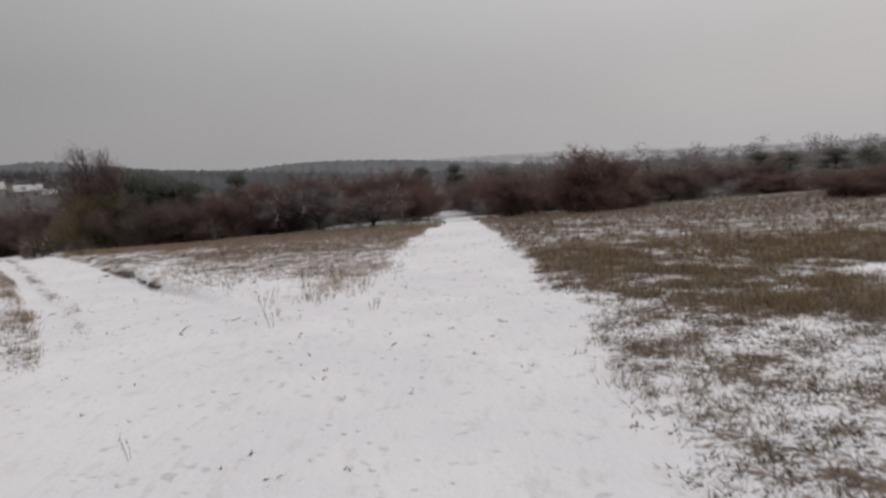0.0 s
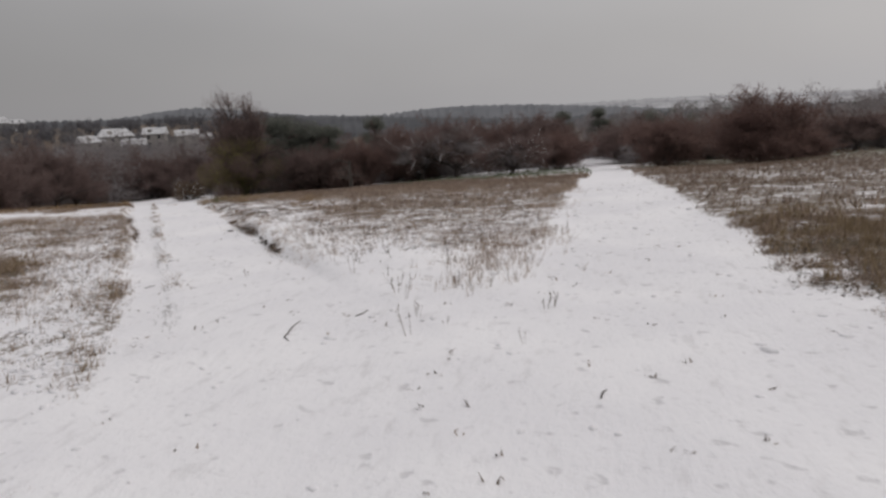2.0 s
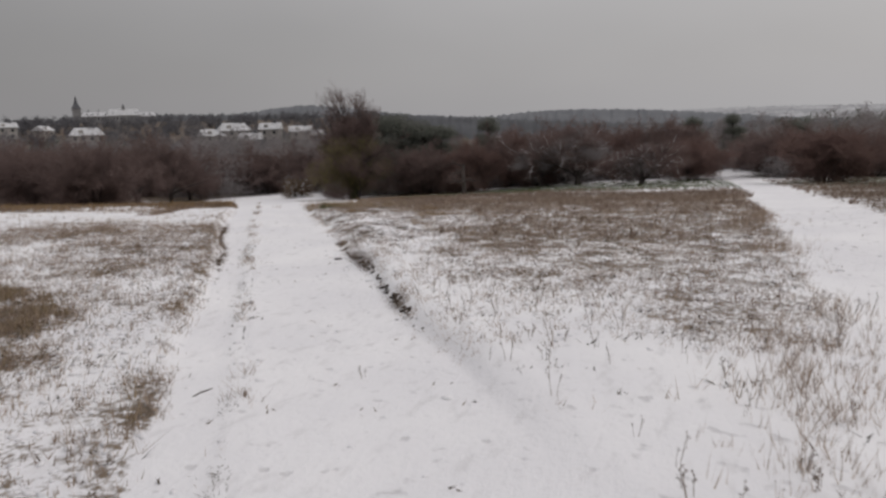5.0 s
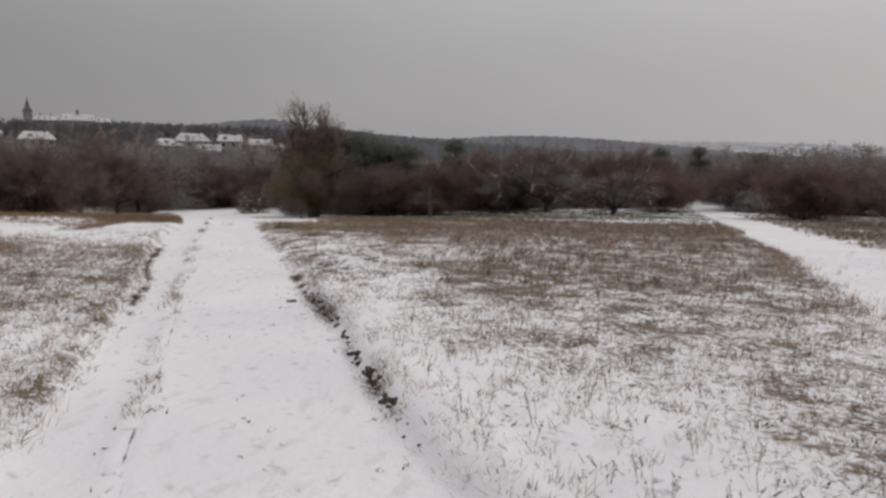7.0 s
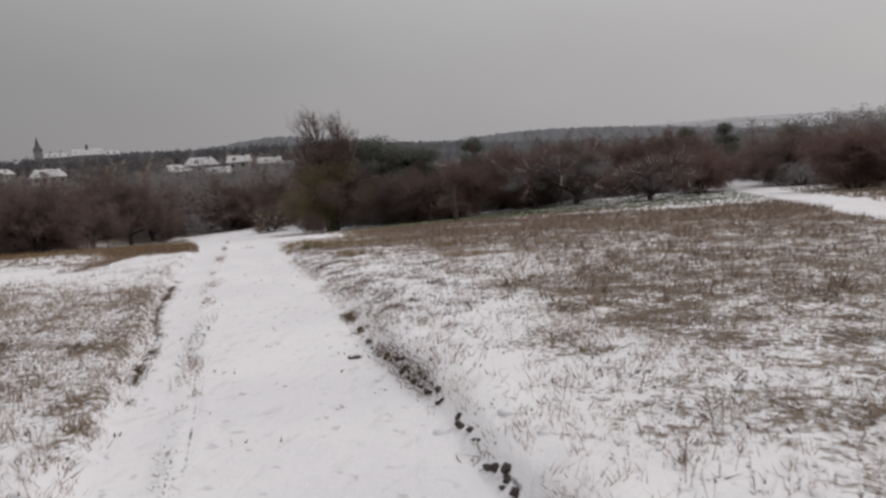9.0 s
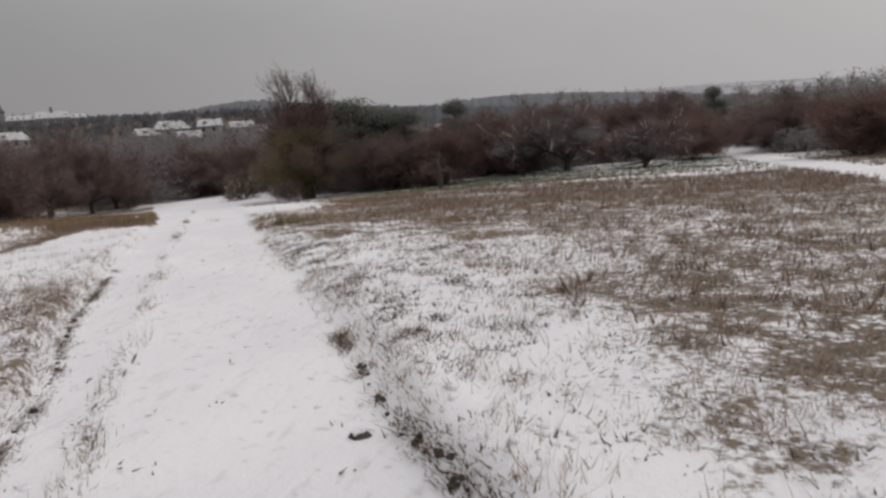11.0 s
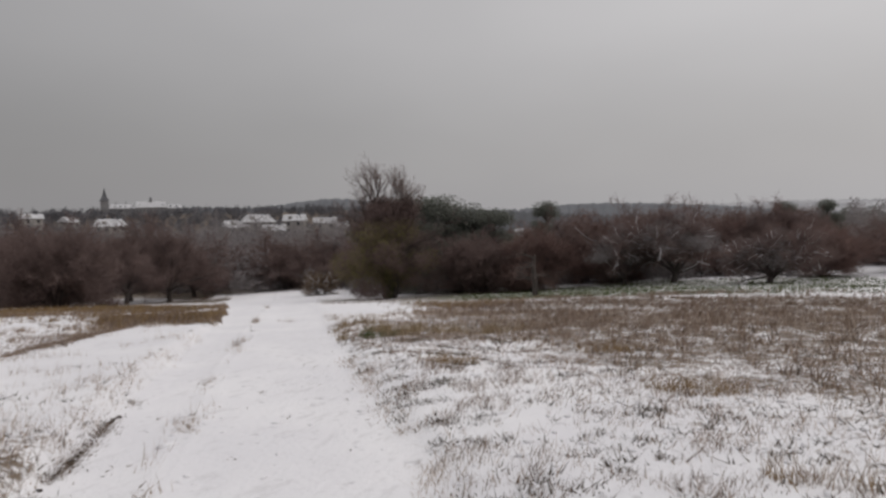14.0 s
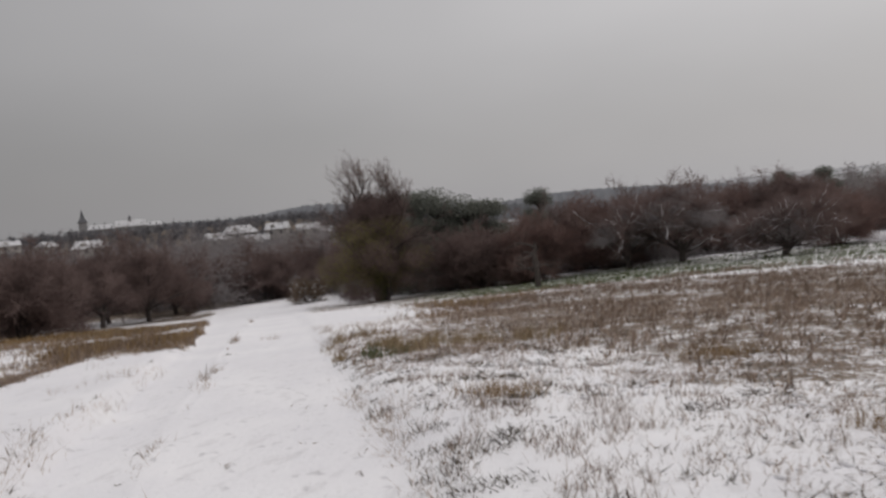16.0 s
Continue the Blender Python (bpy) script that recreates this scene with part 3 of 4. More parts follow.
def shrub(seed, mat, label, name="bush", height=4.0, width=5.0, stems=9, snow=0.0, twigs=15):
    """A many-stemmed dense shrub of bare twigs."""
    p = Plant(seed)
    for k in range(stems):
        t = 2 * math.pi * k / stems + p.rng.uniform(-0.3, 0.3)
        lean = p.rng.uniform(0.15, 0.95)
        d = np.array((math.cos(t) * lean, math.sin(t) * lean, 1.0))
        p.limb(np.array((math.cos(t) * 0.25, math.sin(t) * 0.25, -0.1)), d, height * p.rng.uniform(0.6, 0.8), 0.06, 0, 2, twigs, 0.016, 0.62, 0.03, snow, (6, 4), 0.95)
    ob = p.make(name, label, "bush", BARK, mat, "crown")
    if twigs > 8:
        add_brush(p.rng, ob, height * 0.90, width * 0.5, 0.12, 15000, mat)
    return ob


def spreading_tree(seed, mat, label, height=5.3, snow=0.0, trunk=1.1, twigs=15, group="", brush=0):
    """A low, wide-crowned tree with a short trunk that forks near the ground."""
    p = Plant(seed)
    lean = p.rng.normal(0, 0.12, 2)
    top = np.array((lean[0], lean[1], trunk))
    p.tube([np.array((0, 0, -0.15)), np.array((lean[0] * 0.4, lean[1] * 0.4, trunk * 0.5)), top], [0.20, 0.16, 0.14], 7)
    for k in range(6):
        t = 2 * math.pi * k / 6 + p.rng.uniform(-0.4, 0.4)
        out = p.rng.uniform(0.45, 1.25)
        p.limb(top - np.array((0, 0, p.rng.uniform(0, 0.35))), np.array((math.cos(t) * out, math.sin(t) * out, 1.0)), (height - trunk) * p.rng.uniform(0.62, 0.85), 0.10, 0, 2, twigs, 0.015, 0.62, 0.02, snow, (5, 4), 0.85)
    if snow:
        for k in range(5):
            t = 1.25 * k + p.rng.uniform(-0.2, 0.2)
            p.limb(np.array((0, 0, trunk * p.rng.uniform(0.4, 0.9))), np.array((math.cos(t), math.sin(t), p.rng.uniform(0.1, 0.6))), height * p.rng.uniform(0.36, 0.52), 0.075, 1, 2, 4, 0.012, 0.4, 0.02, 0.55, (3, 2), 0.8)
    ob = p.make("bare_tree", label, "tree", BARK, mat, "crown", group)
    add_brush(p.rng, ob, height, height * 0.62, 0.44 if brush else 0.30, brush or 15000, TWIG_HAZED if brush else mat)
    return ob


def pine(seed, label, height=6.0, width=3.6, name="pine_tree"):
    """A pine: a straight trunk, whorls of limbs and lobes of needles with an uneven outline."""
    p = Plant(seed)
    rng = p.rng
    p.tube([np.array((0, 0, -0.2)), np.array((0.05, 0, height * 0.5)), np.array((0, 0.08, height * 0.95))], [0.17, 0.11, 0.03], 7)
    cs, rs = [], []
    for k in range(64):
        h = rng.uniform(0.04, 1.0)
        reach = width * 0.5 * (1 - 0.75 * h ** 1.6) * rng.uniform(0.45, 1.0)
        t = rng.uniform(0, 2 * math.pi)
        c = np.array((math.cos(t) * reach, math.sin(t) * reach, height * h))
        p.tube([np.array((0, 0, height * h * 0.9)), c * 0.6 + np.array((0, 0, height * h * 0.38)), c], [0.045, 0.03, 0.012], 4)
        cs.append(c)
        q = rng.uniform(0.45, 0.85) * width / 4
        rs.append((q * 1.2, q * 1.2, q * 0.75))
    ob = p.make(name, label, "tree", BARK, NEEDLES)
    c = new("crown", tri_mesh("crown", leaf_cloud(rng, cs, rs, 17000, 0.075), NEEDLES))
    c.parent = ob
    return ob


def stand(ob, x, y, scale=1.0, turn=0.0, tall=None, sink=0.05):
    m = Matrix.LocRotScale((x, y, float(land(np.array([x]), np.array([y]))[0]) - sink), Euler((0, 0, radians(turn))), (scale, scale, tall or scale))
    ob.matrix_basis = m
    return ob


def again(ob, x, y, scale=1.0, turn=0.0, tall=None, sink=0.05):
    base = Matrix.LocRotScale((x, y, float(land(np.array([x]), np.array([y]))[0]) - sink), Euler((0, 0, radians(turn))), None)
    c = copy_thing(ob, base)
    c.scale = (scale, scale, tall or scale)
    return c


def big_tree():
    """The tall half-bare tree beside the track: a fan of bare limbs over a wide, half-leafy lower crown."""
    p = Plant(71)
    rng = p.rng
    for dx, dy, hx, hy, h, r in ((0, 0, -0.35, 0.1, 5.2, 0.24), (-0.3, 0.1, -1.05, -0.3, 4.8, 0.16), (0.35, -0.1, 1.25, 0.2, 4.6, 0.16), (0.15, 0.35, 0.35, 0.8, 5.0, 0.14)):
        foot, head = np.array((dx, dy, -0.2)), np.array((hx, hy, h))
        p.tube([foot, foot * 0.5 + head * 0.5 + rng.normal(0, 0.08, 3), head], [r, r * 0.78, r * 0.55], 7)
        for k in range(6):
            t = rng.uniform(0, 2 * math.pi)
            at = rng.uniform(0.35, 0.8)
            p.limb(foot + (head - foot) * at, np.array((math.cos(t) * 1.1, math.sin(t) * 1.1, 0.7)), rng.uniform(1.6, 2.6), r * 0.36, 1, 3, 3, 0.012, 0.40, 0.03, 0.0, (4, 4, 3), 0.7)
    fan = ((-0.35, 0.1, 4.9, -0.42, 2.2), (-0.35, 0.1, 5.0, -0.12, 2.3), (-0.35, 0.0, 5.0, 0.14, 2.1), (-1.05, -0.3, 4.6, -0.62, 1.7), (-0.9, -0.2, 4.5, -0.30, 2.0), (0.35, 0.8, 4.7, 0.05, 2.1), (0.35, 0.8, 4.6, 0.40, 1.8), (1.25, 0.2, 4.3, 0.62, 1.7), (1.2, 0.2, 4.4, 0.28, 1.8), (-1.05, -0.3, 4.2, -1.0, 1.6), (1.3, 0.2, 4.0, 0.95, 1.6), (0.3, 0.5, 4.9, -0.2, 1.8))
    for x, y, z, lean, length in fan:
        p.limb(np.array((x, y, z)), np.array((lean, rng.normal(0, 0.2), 1.0)), length, 0.060, 1, 3, 7, 0.0075, 0.36, 0.06, 0.0, (7, 5, 3), 0.50)
    ob = p.make("tall_tree", "tall half-bare tree with yellow-green leaves low down", "tree", BARK, TWIG_BROWN, "crown")
    cs, rs, leafy, leaf_r = [], [], [], []
    for k in range(110):
        t, h = rng.uniform(0, 2 * math.pi), rng.random() ** 0.8
        reach = 2.9 * (0.78 + 0.5 * math.sin(math.pi * (0.15 + 0.75 * h)) - 0.55 * h * h) * math.sqrt(rng.random()) * 0.85
        c = (math.cos(t) * reach + 0.15, math.sin(t) * reach, 0.30 + 5.5 * h)
        f = rng.uniform(0.55, 0.95)
        cs.append(c)
        rs.append((f, f, f * 0.85))
        if 0.17 < h < 0.72 and (c[0] < 0.5 or rng.random() < 0.35):
            leafy.append(c)
            leaf_r.append((f * 1.45, f * 1.45, f * 1.1))
    c = new("leaves", tri_mesh("leaves", leaf_cloud(rng, leafy, leaf_r, 24000, 0.055), IVY))
    c.parent = ob
    tagged(c, "sparse yellow-green leaves")
    c = new("brush", tri_mesh("brush", leaf_cloud(rng, cs, rs, 52000, 0.062, 2.5), TWIG_BROWN))
    c.parent = ob
    c = new("ivy", tri_mesh("ivy", leaf_cloud(rng, [(0.05, -0.05, 0.25 * k) for k in range(1, 9)], [(0.42, 0.42, 0.3)] * 8, 5000, 0.055), GRASS_GREEN))
    c.parent = ob
    tagged(c, "dark ivy round the foot of the trunk")
    return ob


def snag():
    """A dead, broken trunk with a few short limbs."""
    p = Plant(88)
    p.tube([np.array((0, 0, -0.1)), np.array((0.04, 0, 0.8)), np.array((-0.03, 0.02, 1.6)), np.array((0.05, 0, 2.25))], [0.17, 0.14, 0.12, 0.07], 7)
    for k in range(7):
        t, h = p.rng.uniform(0, 6.28), p.rng.uniform(0.4, 2.1)
        p.limb(np.array((0, 0, h)), np.array((math.cos(t), math.sin(t), p.rng.uniform(-0.1, 0.5))), p.rng.uniform(0.8, 1.5), 0.05, 1, 2, 2, 0.012, 0.42, 0.0, 0.05, (4, 3), 0.8)
    return p.make("dead_tree", "dark broken dead trunk with short bare limbs", "tree", BARK, TWIG_BROWN, "crown")


DENSE = "dense leafless reddish-brown bush standing on the heath"
BROWN = "dense leafless dark brown bush at the heath's edge"
tall = stand(big_tree(), -27.8, 57.0, 1.0, 0, 1.04)
stand(snag(), -17.4, 53.0, 1.0, 40)
pale = stand(shrub(5, TWIG_PALE, "small pale leafless bush beside the track", "bush", 1.7, 2.0, 8, 0.3, 4), -36.8, 63.5, 0.95)
red_a = stand(shrub(11, TWIG_RED, DENSE), 9.3, 46.5, 0.98, 10, 0.86)
red_b = stand(shrub(12, TWIG_RED, DENSE, stems=10), 5.0, 54.0, 0.9, 60, 0.70)
brown_a = stand(shrub(13, TWIG_BROWN, BROWN), -38.2, 41.4, 0.92, 30, 0.90)
brown_b = stand(shrub(14, TWIG_BROWN, BROWN, stems=11), -22.9, 60.3, 1.0, 0, 0.87)
tree_a = stand(spreading_tree(21, TWIG_BROWN, "low wide-crowned leafless tree with a forked trunk"), -46.7, 54.2, 0.98, 15, 1.00)
tree_b = stand(spreading_tree(22, TWIG_BROWN, "low wide-crowned leafless tree with a forked trunk"), -46.9, 58.6, 1.0, 80, 1.06)
snowy_a = stand(spreading_tree(27, TWIG_BROWN, "spreading leafless tree with snow along its limbs", 5.0, 0.7, brush=11000), -10.7, 60.0, 1.08, 0, 0.84)
snowy_b = stand(spreading_tree(24, TWIG_BROWN, "low spreading leafless tree with snow along its limbs", 3.4, 0.7, 0.6, brush=5000), -5.8, 56.4, 1.0, 30, 0.88)
pine_a = stand(pine(31, "dark green pine tree in the wood's edge"), -27.9, 63.2, 1.45, 0, 1.09)
pine_b = stand(pine(32, "dark green pine tree in the wood's edge", 6.0, 4.4), -26.3, 63.6, 1.35, 50, 1.07)
WOODS = (
    (tree_a, -50.0, 65.0, 1.0, 200, 0.73), (tree_b, -52.0, 60.0, 0.95, 10, 0.95), (tree_a, -56.5, 58.0, 1.05, 130, 0.98), (brown_a, -42.0, 44.5, 1.05, 190, 0.88),
    (brown_b, -47.0, 45.0, 1.1, 70, 0.95), (tree_b, -56.0, 51.0, 1.0, 300, 0.99), (brown_a, -52.0, 48.5, 1.1, 250, 0.98), (tree_a, -64.0, 55.0, 1.1, 20, 1.01),
    (brown_a, -45.5, 72.0, 1.2, 0, 0.91), (tree_b, -49.0, 76.0, 1.2, 60, 0.89), (tree_a, -54.0, 74.0, 1.15, 120, 0.86), (tree_b, -44.5, 80.0, 1.2, 170, 0.86), (brown_b, -40.0, 78.0, 1.2, 20, 0.92), (tree_a, -60.0, 72.0, 1.2, 50, 0.90),
    (tree_b, -66.0, 66.0, 1.2, 90, 0.85), (brown_b, -36.5, 72.0, 1.15, 100, 0.85), (tree_a, -33.5, 69.0, 1.0, 150, 0.71),
    (pine_b, -24.6, 64.6, 1.35, 120, 0.97), (pine_a, -23.2, 65.2, 1.35, 200, 0.90), (pine_b, -31.0, 66.0, 1.1, 15, 1.09), (pine_a, -21.6, 74.6, 1.0, 310, 1.01),
    (red_a, -19.6, 60.4, 0.9, 0, 0.87), (brown_a, -17.6, 66.5, 1.0, 45, 1.05), (red_b, -14.6, 64.0, 0.95, 220, 0.96), (brown_b, -13.4, 68.5, 1.0, 145, 1.09), (snowy_a, -13.6, 60.6, 0.85, 130, 0.74),
    (red_a, -9.0, 66.5, 1.0, 70, 0.91), (brown_a, -6.5, 68.0, 1.0, 300, 0.97), (red_b, -2.6, 62.5, 0.85, 130, 0.66), (brown_b, -3.5, 70.0, 1.05, 20, 0.98), (tree_a, 3.4, 66.0, 0.95, 260, 0.59),
    (pine_a, 1.6, 92.0, 0.9, 40, 0.82), (brown_a, 3.6, 74.0, 1.0, 330, 0.74), (pine_b, 7.0, 84.0, 1.0, 10, 0.68), (pine_a, -2.5, 86.0, 0.9, 100, 0.80), (tree_b, 6.0, 70.0, 1.0, 40, 0.67),
    (brown_b, 9.0, 62.0, 1.0, 200, 0.69), (red_a, 12.8, 52.0, 0.9, 140, 0.48), (brown_a, 13.5, 60.0, 1.1, 20, 0.55), (tree_b, 18.0, 57.0, 0.95, 120, 0.52), (tree_a, 22.0, 62.0, 1.0, 300, 0.49),
    (tree_b, 28.0, 64.0, 1.0, 210, 0.47), (red_b, 19.6, 34.0, 0.6, 15, 0.29), (pine_a, 31.0, 70.0, 1.1, 0, 0.54), (pine_b, 35.0, 72.0, 1.1, 80, 0.53), (pine_a, 38.5, 70.0, 1.1, 160, 0.53), (pine_b, 42.0, 70.5, 1.1, 240, 0.54),
    (pine_a, 46.0, 69.0, 1.1, 30, 0.56), (pine_b, 50.0, 68.0, 1.1, 110, 0.54), (red_a, 25.0, 55.0, 1.0, 50, 0.33), (brown_b, 31.0, 56.0, 1.1, 90, 0.33), (brown_a, 36.0, 54.0, 1.1, 10, 0.34), (red_b, 23.0, 36.0, 0.8, 70, 0.33), (brown_b, 41.0, 52.0, 1.1, 10, 0.34), (brown_a, 17.0, 66.0, 1.2, 10, 0.48),
)
for kind_of, x, y, scale, turn, up in WOODS:
    again(kind_of, x, y, scale, turn, up)


def far_woods(name, label, mat, count, r0, r1, b0, b1, height, seed, size, per=420):
    """A wood too far off to count its trees: lobes of fine twigs of uneven height."""
    rng = np.random.default_rng(seed)
    out = []
    for k in range(count):
        b, r = radians(rng.uniform(b0, b1)), math.sqrt(rng.uniform(r0 * r0, r1 * r1))
        x, y = r * math.sin(b), r * math.cos(b)
        z = float(broad(np.array([x]), np.array([y]))[0])
        h = height * rng.uniform(0.65, 1.15)
        w = h * rng.uniform(0.35, 0.6)
        cs = [(x + rng.normal(0, w * 0.35), y + rng.normal(0, w * 0.35), z + h * q) for q in (0.2, 0.35, 0.5, 0.62, 0.75, 0.88)]
        rs = [(w * 0.7 * (1.1 - 0.5 * i / 5), w * 0.7 * (1.1 - 0.5 * i / 5), h * 0.17) for i in range(6)]
        out.append(leaf_cloud(rng, cs, rs, per, size, 2.2))
    return tagged(new(name, tri_mesh(name, np.concatenate(out), mat)), label, "wood", kind="stuff")


far_woods("bare_woods", "leafless dark wood filling the valley", TWIG_HAZED, 230, 84, 160, -66, -27, 6.9, 4, 0.16, 760)
far_woods("valley_woods", "leafless dark wood filling the valley", TWIG_HAZED, 210, 84, 150, -27, 42, 4.8, 5, 0.16, 700)
far_woods("hillside_woods", "leafless wood on the hillside below the town, haze-grey in colour", TWIG_FAR_HAZED, 1500, 165, 525, -70, -18, 5.4, 7, 0.62, 130)
far_woods("pine_woods", "dark pine wood on the far slope", NEEDLES, 130, 150, 300, -64, 34, 7.0, 6, 0.4, 300)


# ---- the town on its hill ----
def solid(points, faces):
    bm = bmesh.new()
    vs = [bm.verts.new(p) for p in points]
    for fc in faces:
        bm.faces.new([vs[i] for i in fc])
    bmesh.ops.recalc_face_normals(bm, faces=bm.faces)
    return bm


def block(x0, x1, y0, y1, z0, z1):
    p = [(x, y, z) for z in (z0, z1) for x, y in ((x0, y0), (x1, y0), (x1, y1), (x0, y1))]
    return solid(p, [(0, 3, 2, 1), (4, 5, 6, 7), (0, 1, 5, 4), (1, 2, 6, 5), (2, 3, 7, 6), (3, 0, 4, 7)])


def gable(w, d, z, rise, over=0.5, hip=0.0):
    """A pitched roof slab over a w by d house."""
    a, b = w / 2 + over, d / 2 + over
    p = [(-a, -b, z), (a, -b, z), (a, b, z), (-a, b, z), (-a + hip, 0, z + rise), (a - hip, 0, z + rise)]
    return solid(p, [(0, 1, 5, 4), (2, 3, 4, 5), (1, 2, 5), (3, 0, 4), (0, 3, 2, 1)])


def house(w, d, storeys, label, hip=0.0):
    h = 2.9 * storeys
    ob = thing("house", label, "house", "houses on the hill")
    wall = part("wall", block(-w / 2, w / 2, -d / 2, d / 2, -2.5, h), PLASTER, ob)
    roof = part("roof", gable(w, d, h + 0.02, d * 0.42, 0.6, hip), ROOF_SNOW, ob, "pitched roof white with snow")
    part("chimney", block(w * 0.2, w * 0.2 + 0.9, -0.4, 0.5, h + d * 0.12, h + d * 0.42 + 1.2), SLATE, roof)
    part("dormer", block(-w * 0.18 - 0.8, -w * 0.18 + 0.8, -d * 0.42, -d * 0.1, h + d * 0.06, h + d * 0.30), PLASTER, roof)
    n = max(2, int(w / 3.2))
    for s in range(storeys):
        for k in range(n):
            x = -w / 2 + w * (k + 0.5) / n
            part("window", block(x - 0.55, x + 0.55, -d / 2 - 0.06, -d / 2 + 0.1, s * 2.9 + 0.9, s * 2.9 + 2.3), PANE, wall)
    return ob


def set_far(ob, bearing, dist, facing=0.0, lift=0.0):
    x, y = dist * math.sin(radians(bearing)), dist * math.cos(radians(bearing))
    z = float(broad(np.array([x]), np.array([y]))[0]) + lift
    ob.matrix_basis = pose(x, y, z, 0, 0, -bearing + facing)
    return ob


ROOF = "pale plastered house under a snow-covered roof"
h_a, h_b, h_c = house(13, 8, 2, ROOF, 2.5), house(8.5, 7, 2, ROOF), house(9, 6, 2, ROOF)
set_far(h_a, -35.1, 330, 10, 3.6)
set_far(h_b, -32.4, 335, -12, 3.6)
set_far(h_c, -30.2, 330, 5, 2.5)


def set_again(ob, bearing, dist, facing=0.0, lift=0.0):
    x, y = dist * math.sin(radians(bearing)), dist * math.cos(radians(bearing))
    copy_thing(ob, pose(x, y, float(broad(np.array([x]), np.array([y]))[0]) + lift, 0, 0, -bearing + facing))


for src, bearing, dist, facing, lift in (
    (h_a, -45.1, 352, 6, 2.2), (h_c, -50.0, 430, 15, 0), (h_c, -47.8, 424, 60, -1.5), (h_b, -55.0, 430, 10, 0),
    (h_b, -36.7, 326, 20, 1.8), (h_b, -33.9, 316, -6, 0), (h_c, -29.3, 340, -10, 0), (h_c, -15.0, 290, -14, 0),
):
    set_again(src, bearing, dist, facing, lift)


def castle():
    """The long castle with its pointed tower, roofs white."""
    ob = thing("castle", "grey stone castle with pointed tower and snow-covered roofs", "castle")
    wings = ((-7, 28, 14, 4.5, 4.2), (26, 36, 15, 5.0, 6.2), (53, 17, 13, 4.2, 3.8))
    for x, w, d, h, rise in wings:
        bm = block(x - w / 2, x + w / 2, -d / 2, d / 2, -6, h)
        wall = part("wall", bm, STONE, ob)
        bm = gable(w, d, h + 0.03, rise, 0.7, 2.5)
        bmesh.ops.translate(bm, verts=bm.verts, vec=(x, 0, 0))
        part("roof", bm, ROOF_SNOW, ob, "steep roof white with snow")
        for k in range(int(w / 4)):
            for s in (1.2,):
                xx = x - w / 2 + 2 + 4 * k
                part("window", block(xx - 0.6, xx + 0.6, -d / 2 - 0.08, -d / 2 + 0.1, s, s + 1.9), PANE, wall)
    for x, z in ((-15, 5.6), (-9, 5.6), (-3.5, 5.6), (5, 5.6), (13, 6.4), (38, 6.4), (41, 6.4), (48, 5.4), (55, 5.4)):
        part("dormer", block(x - 0.9, x + 0.9, -5.2, -2.5, z - 0.6, z + 1.5), SLATE, ob)
    for x, w, z in ((-16, 22, -5.5), (50, 28, -4.6), (27, 14, -9.0)):
        part("terrace_wall", block(x - w / 2, x + w / 2, -17, -9, z - 7, z), STONE, ob)
        bm = gable(w, 8, z + 0.03, 2.6, 0.5, 1.5)
        bmesh.ops.translate(bm, verts=bm.verts, vec=(x, -13, 0))
        part("terrace_roof", bm, ROOF_SNOW, ob, "low roof white with snow")
    bm = block(-30.6, -21.4, -4.6, 4.6, -6, 12)
    tower = part("tower", bm, STONE, ob)
    p = [(-31.4, -5.4, 12.03), (-20.6, -5.4, 12.03), (-20.6, 5.4, 12.03), (-31.4, 5.4, 12.03), (-28.4, -2.4, 16.5), (-23.6, -2.4, 16.5), (-23.6, 2.4, 16.5), (-28.4, 2.4, 16.5), (-26, 0, 25)]
    part("spire", solid(p, [(0, 3, 2, 1), (0, 1, 5, 4), (1, 2, 6, 5), (2, 3, 7, 6), (3, 0, 4, 7), (4, 5, 8), (5, 6, 8), (6, 7, 8), (7, 4, 8)]), SLATE, tower, "dark pointed spire")
    turret = part("turret", block(24, 27, -1.5, 1.5, 8, 13), STONE, ob)
    p = [(23.6, -1.9, 13.02), (27.4, -1.9, 13.02), (27.4, 1.9, 13.02), (23.6, 1.9, 13.02), (25.5, 0, 16)]
    part("turret_cap", solid(p, [(0, 3, 2, 1), (0, 1, 4), (1, 2, 4), (2, 3, 4), (3, 0, 4)]), SLATE, turret)
    part("chimney", block(-3, -1.8, -0.6, 0.6, 7, 11), STONE, ob)
    part("chimney", block(-14, -12.8, -0.6, 0.6, 7, 11), STONE, ob)
    return ob


set_far(castle(), -44.2, 560, 0, 1.6).scale = (0.57, 0.60, 0.72)


def on_ground(x, y):
    return float(land(np.array([float(x)]), np.array([float(y)]))[0])


# ---- undergrowth below the trees ----
def undergrowth(name, label, mat, area, count, height, seed, keep):
    """Low brush between the trunks, too dense to count."""
    r = np.random.default_rng(seed)
    x0, x1, y0, y1 = area
    out = []
    for k in range(count):
        x, y = r.uniform(x0, x1), r.uniform(y0, y1)
        if not keep(x, y):
            continue
        z, h = on_ground(x, y), height * r.uniform(0.5, 1.3)
        w = h * r.uniform(0.6, 1.1)
        out.append(leaf_cloud(r, [(x, y, z + h * 0.3), (x + r.normal(0, 0.4), y + r.normal(0, 0.4), z + h * 0.65)], [(w, w, h * 0.4), (w * 0.7, w * 0.7, h * 0.4)], 200, 0.18, 2.6))
    return tagged(new(name, tri_mesh(name, np.concatenate(out), mat)), label, "brush", kind="stuff")


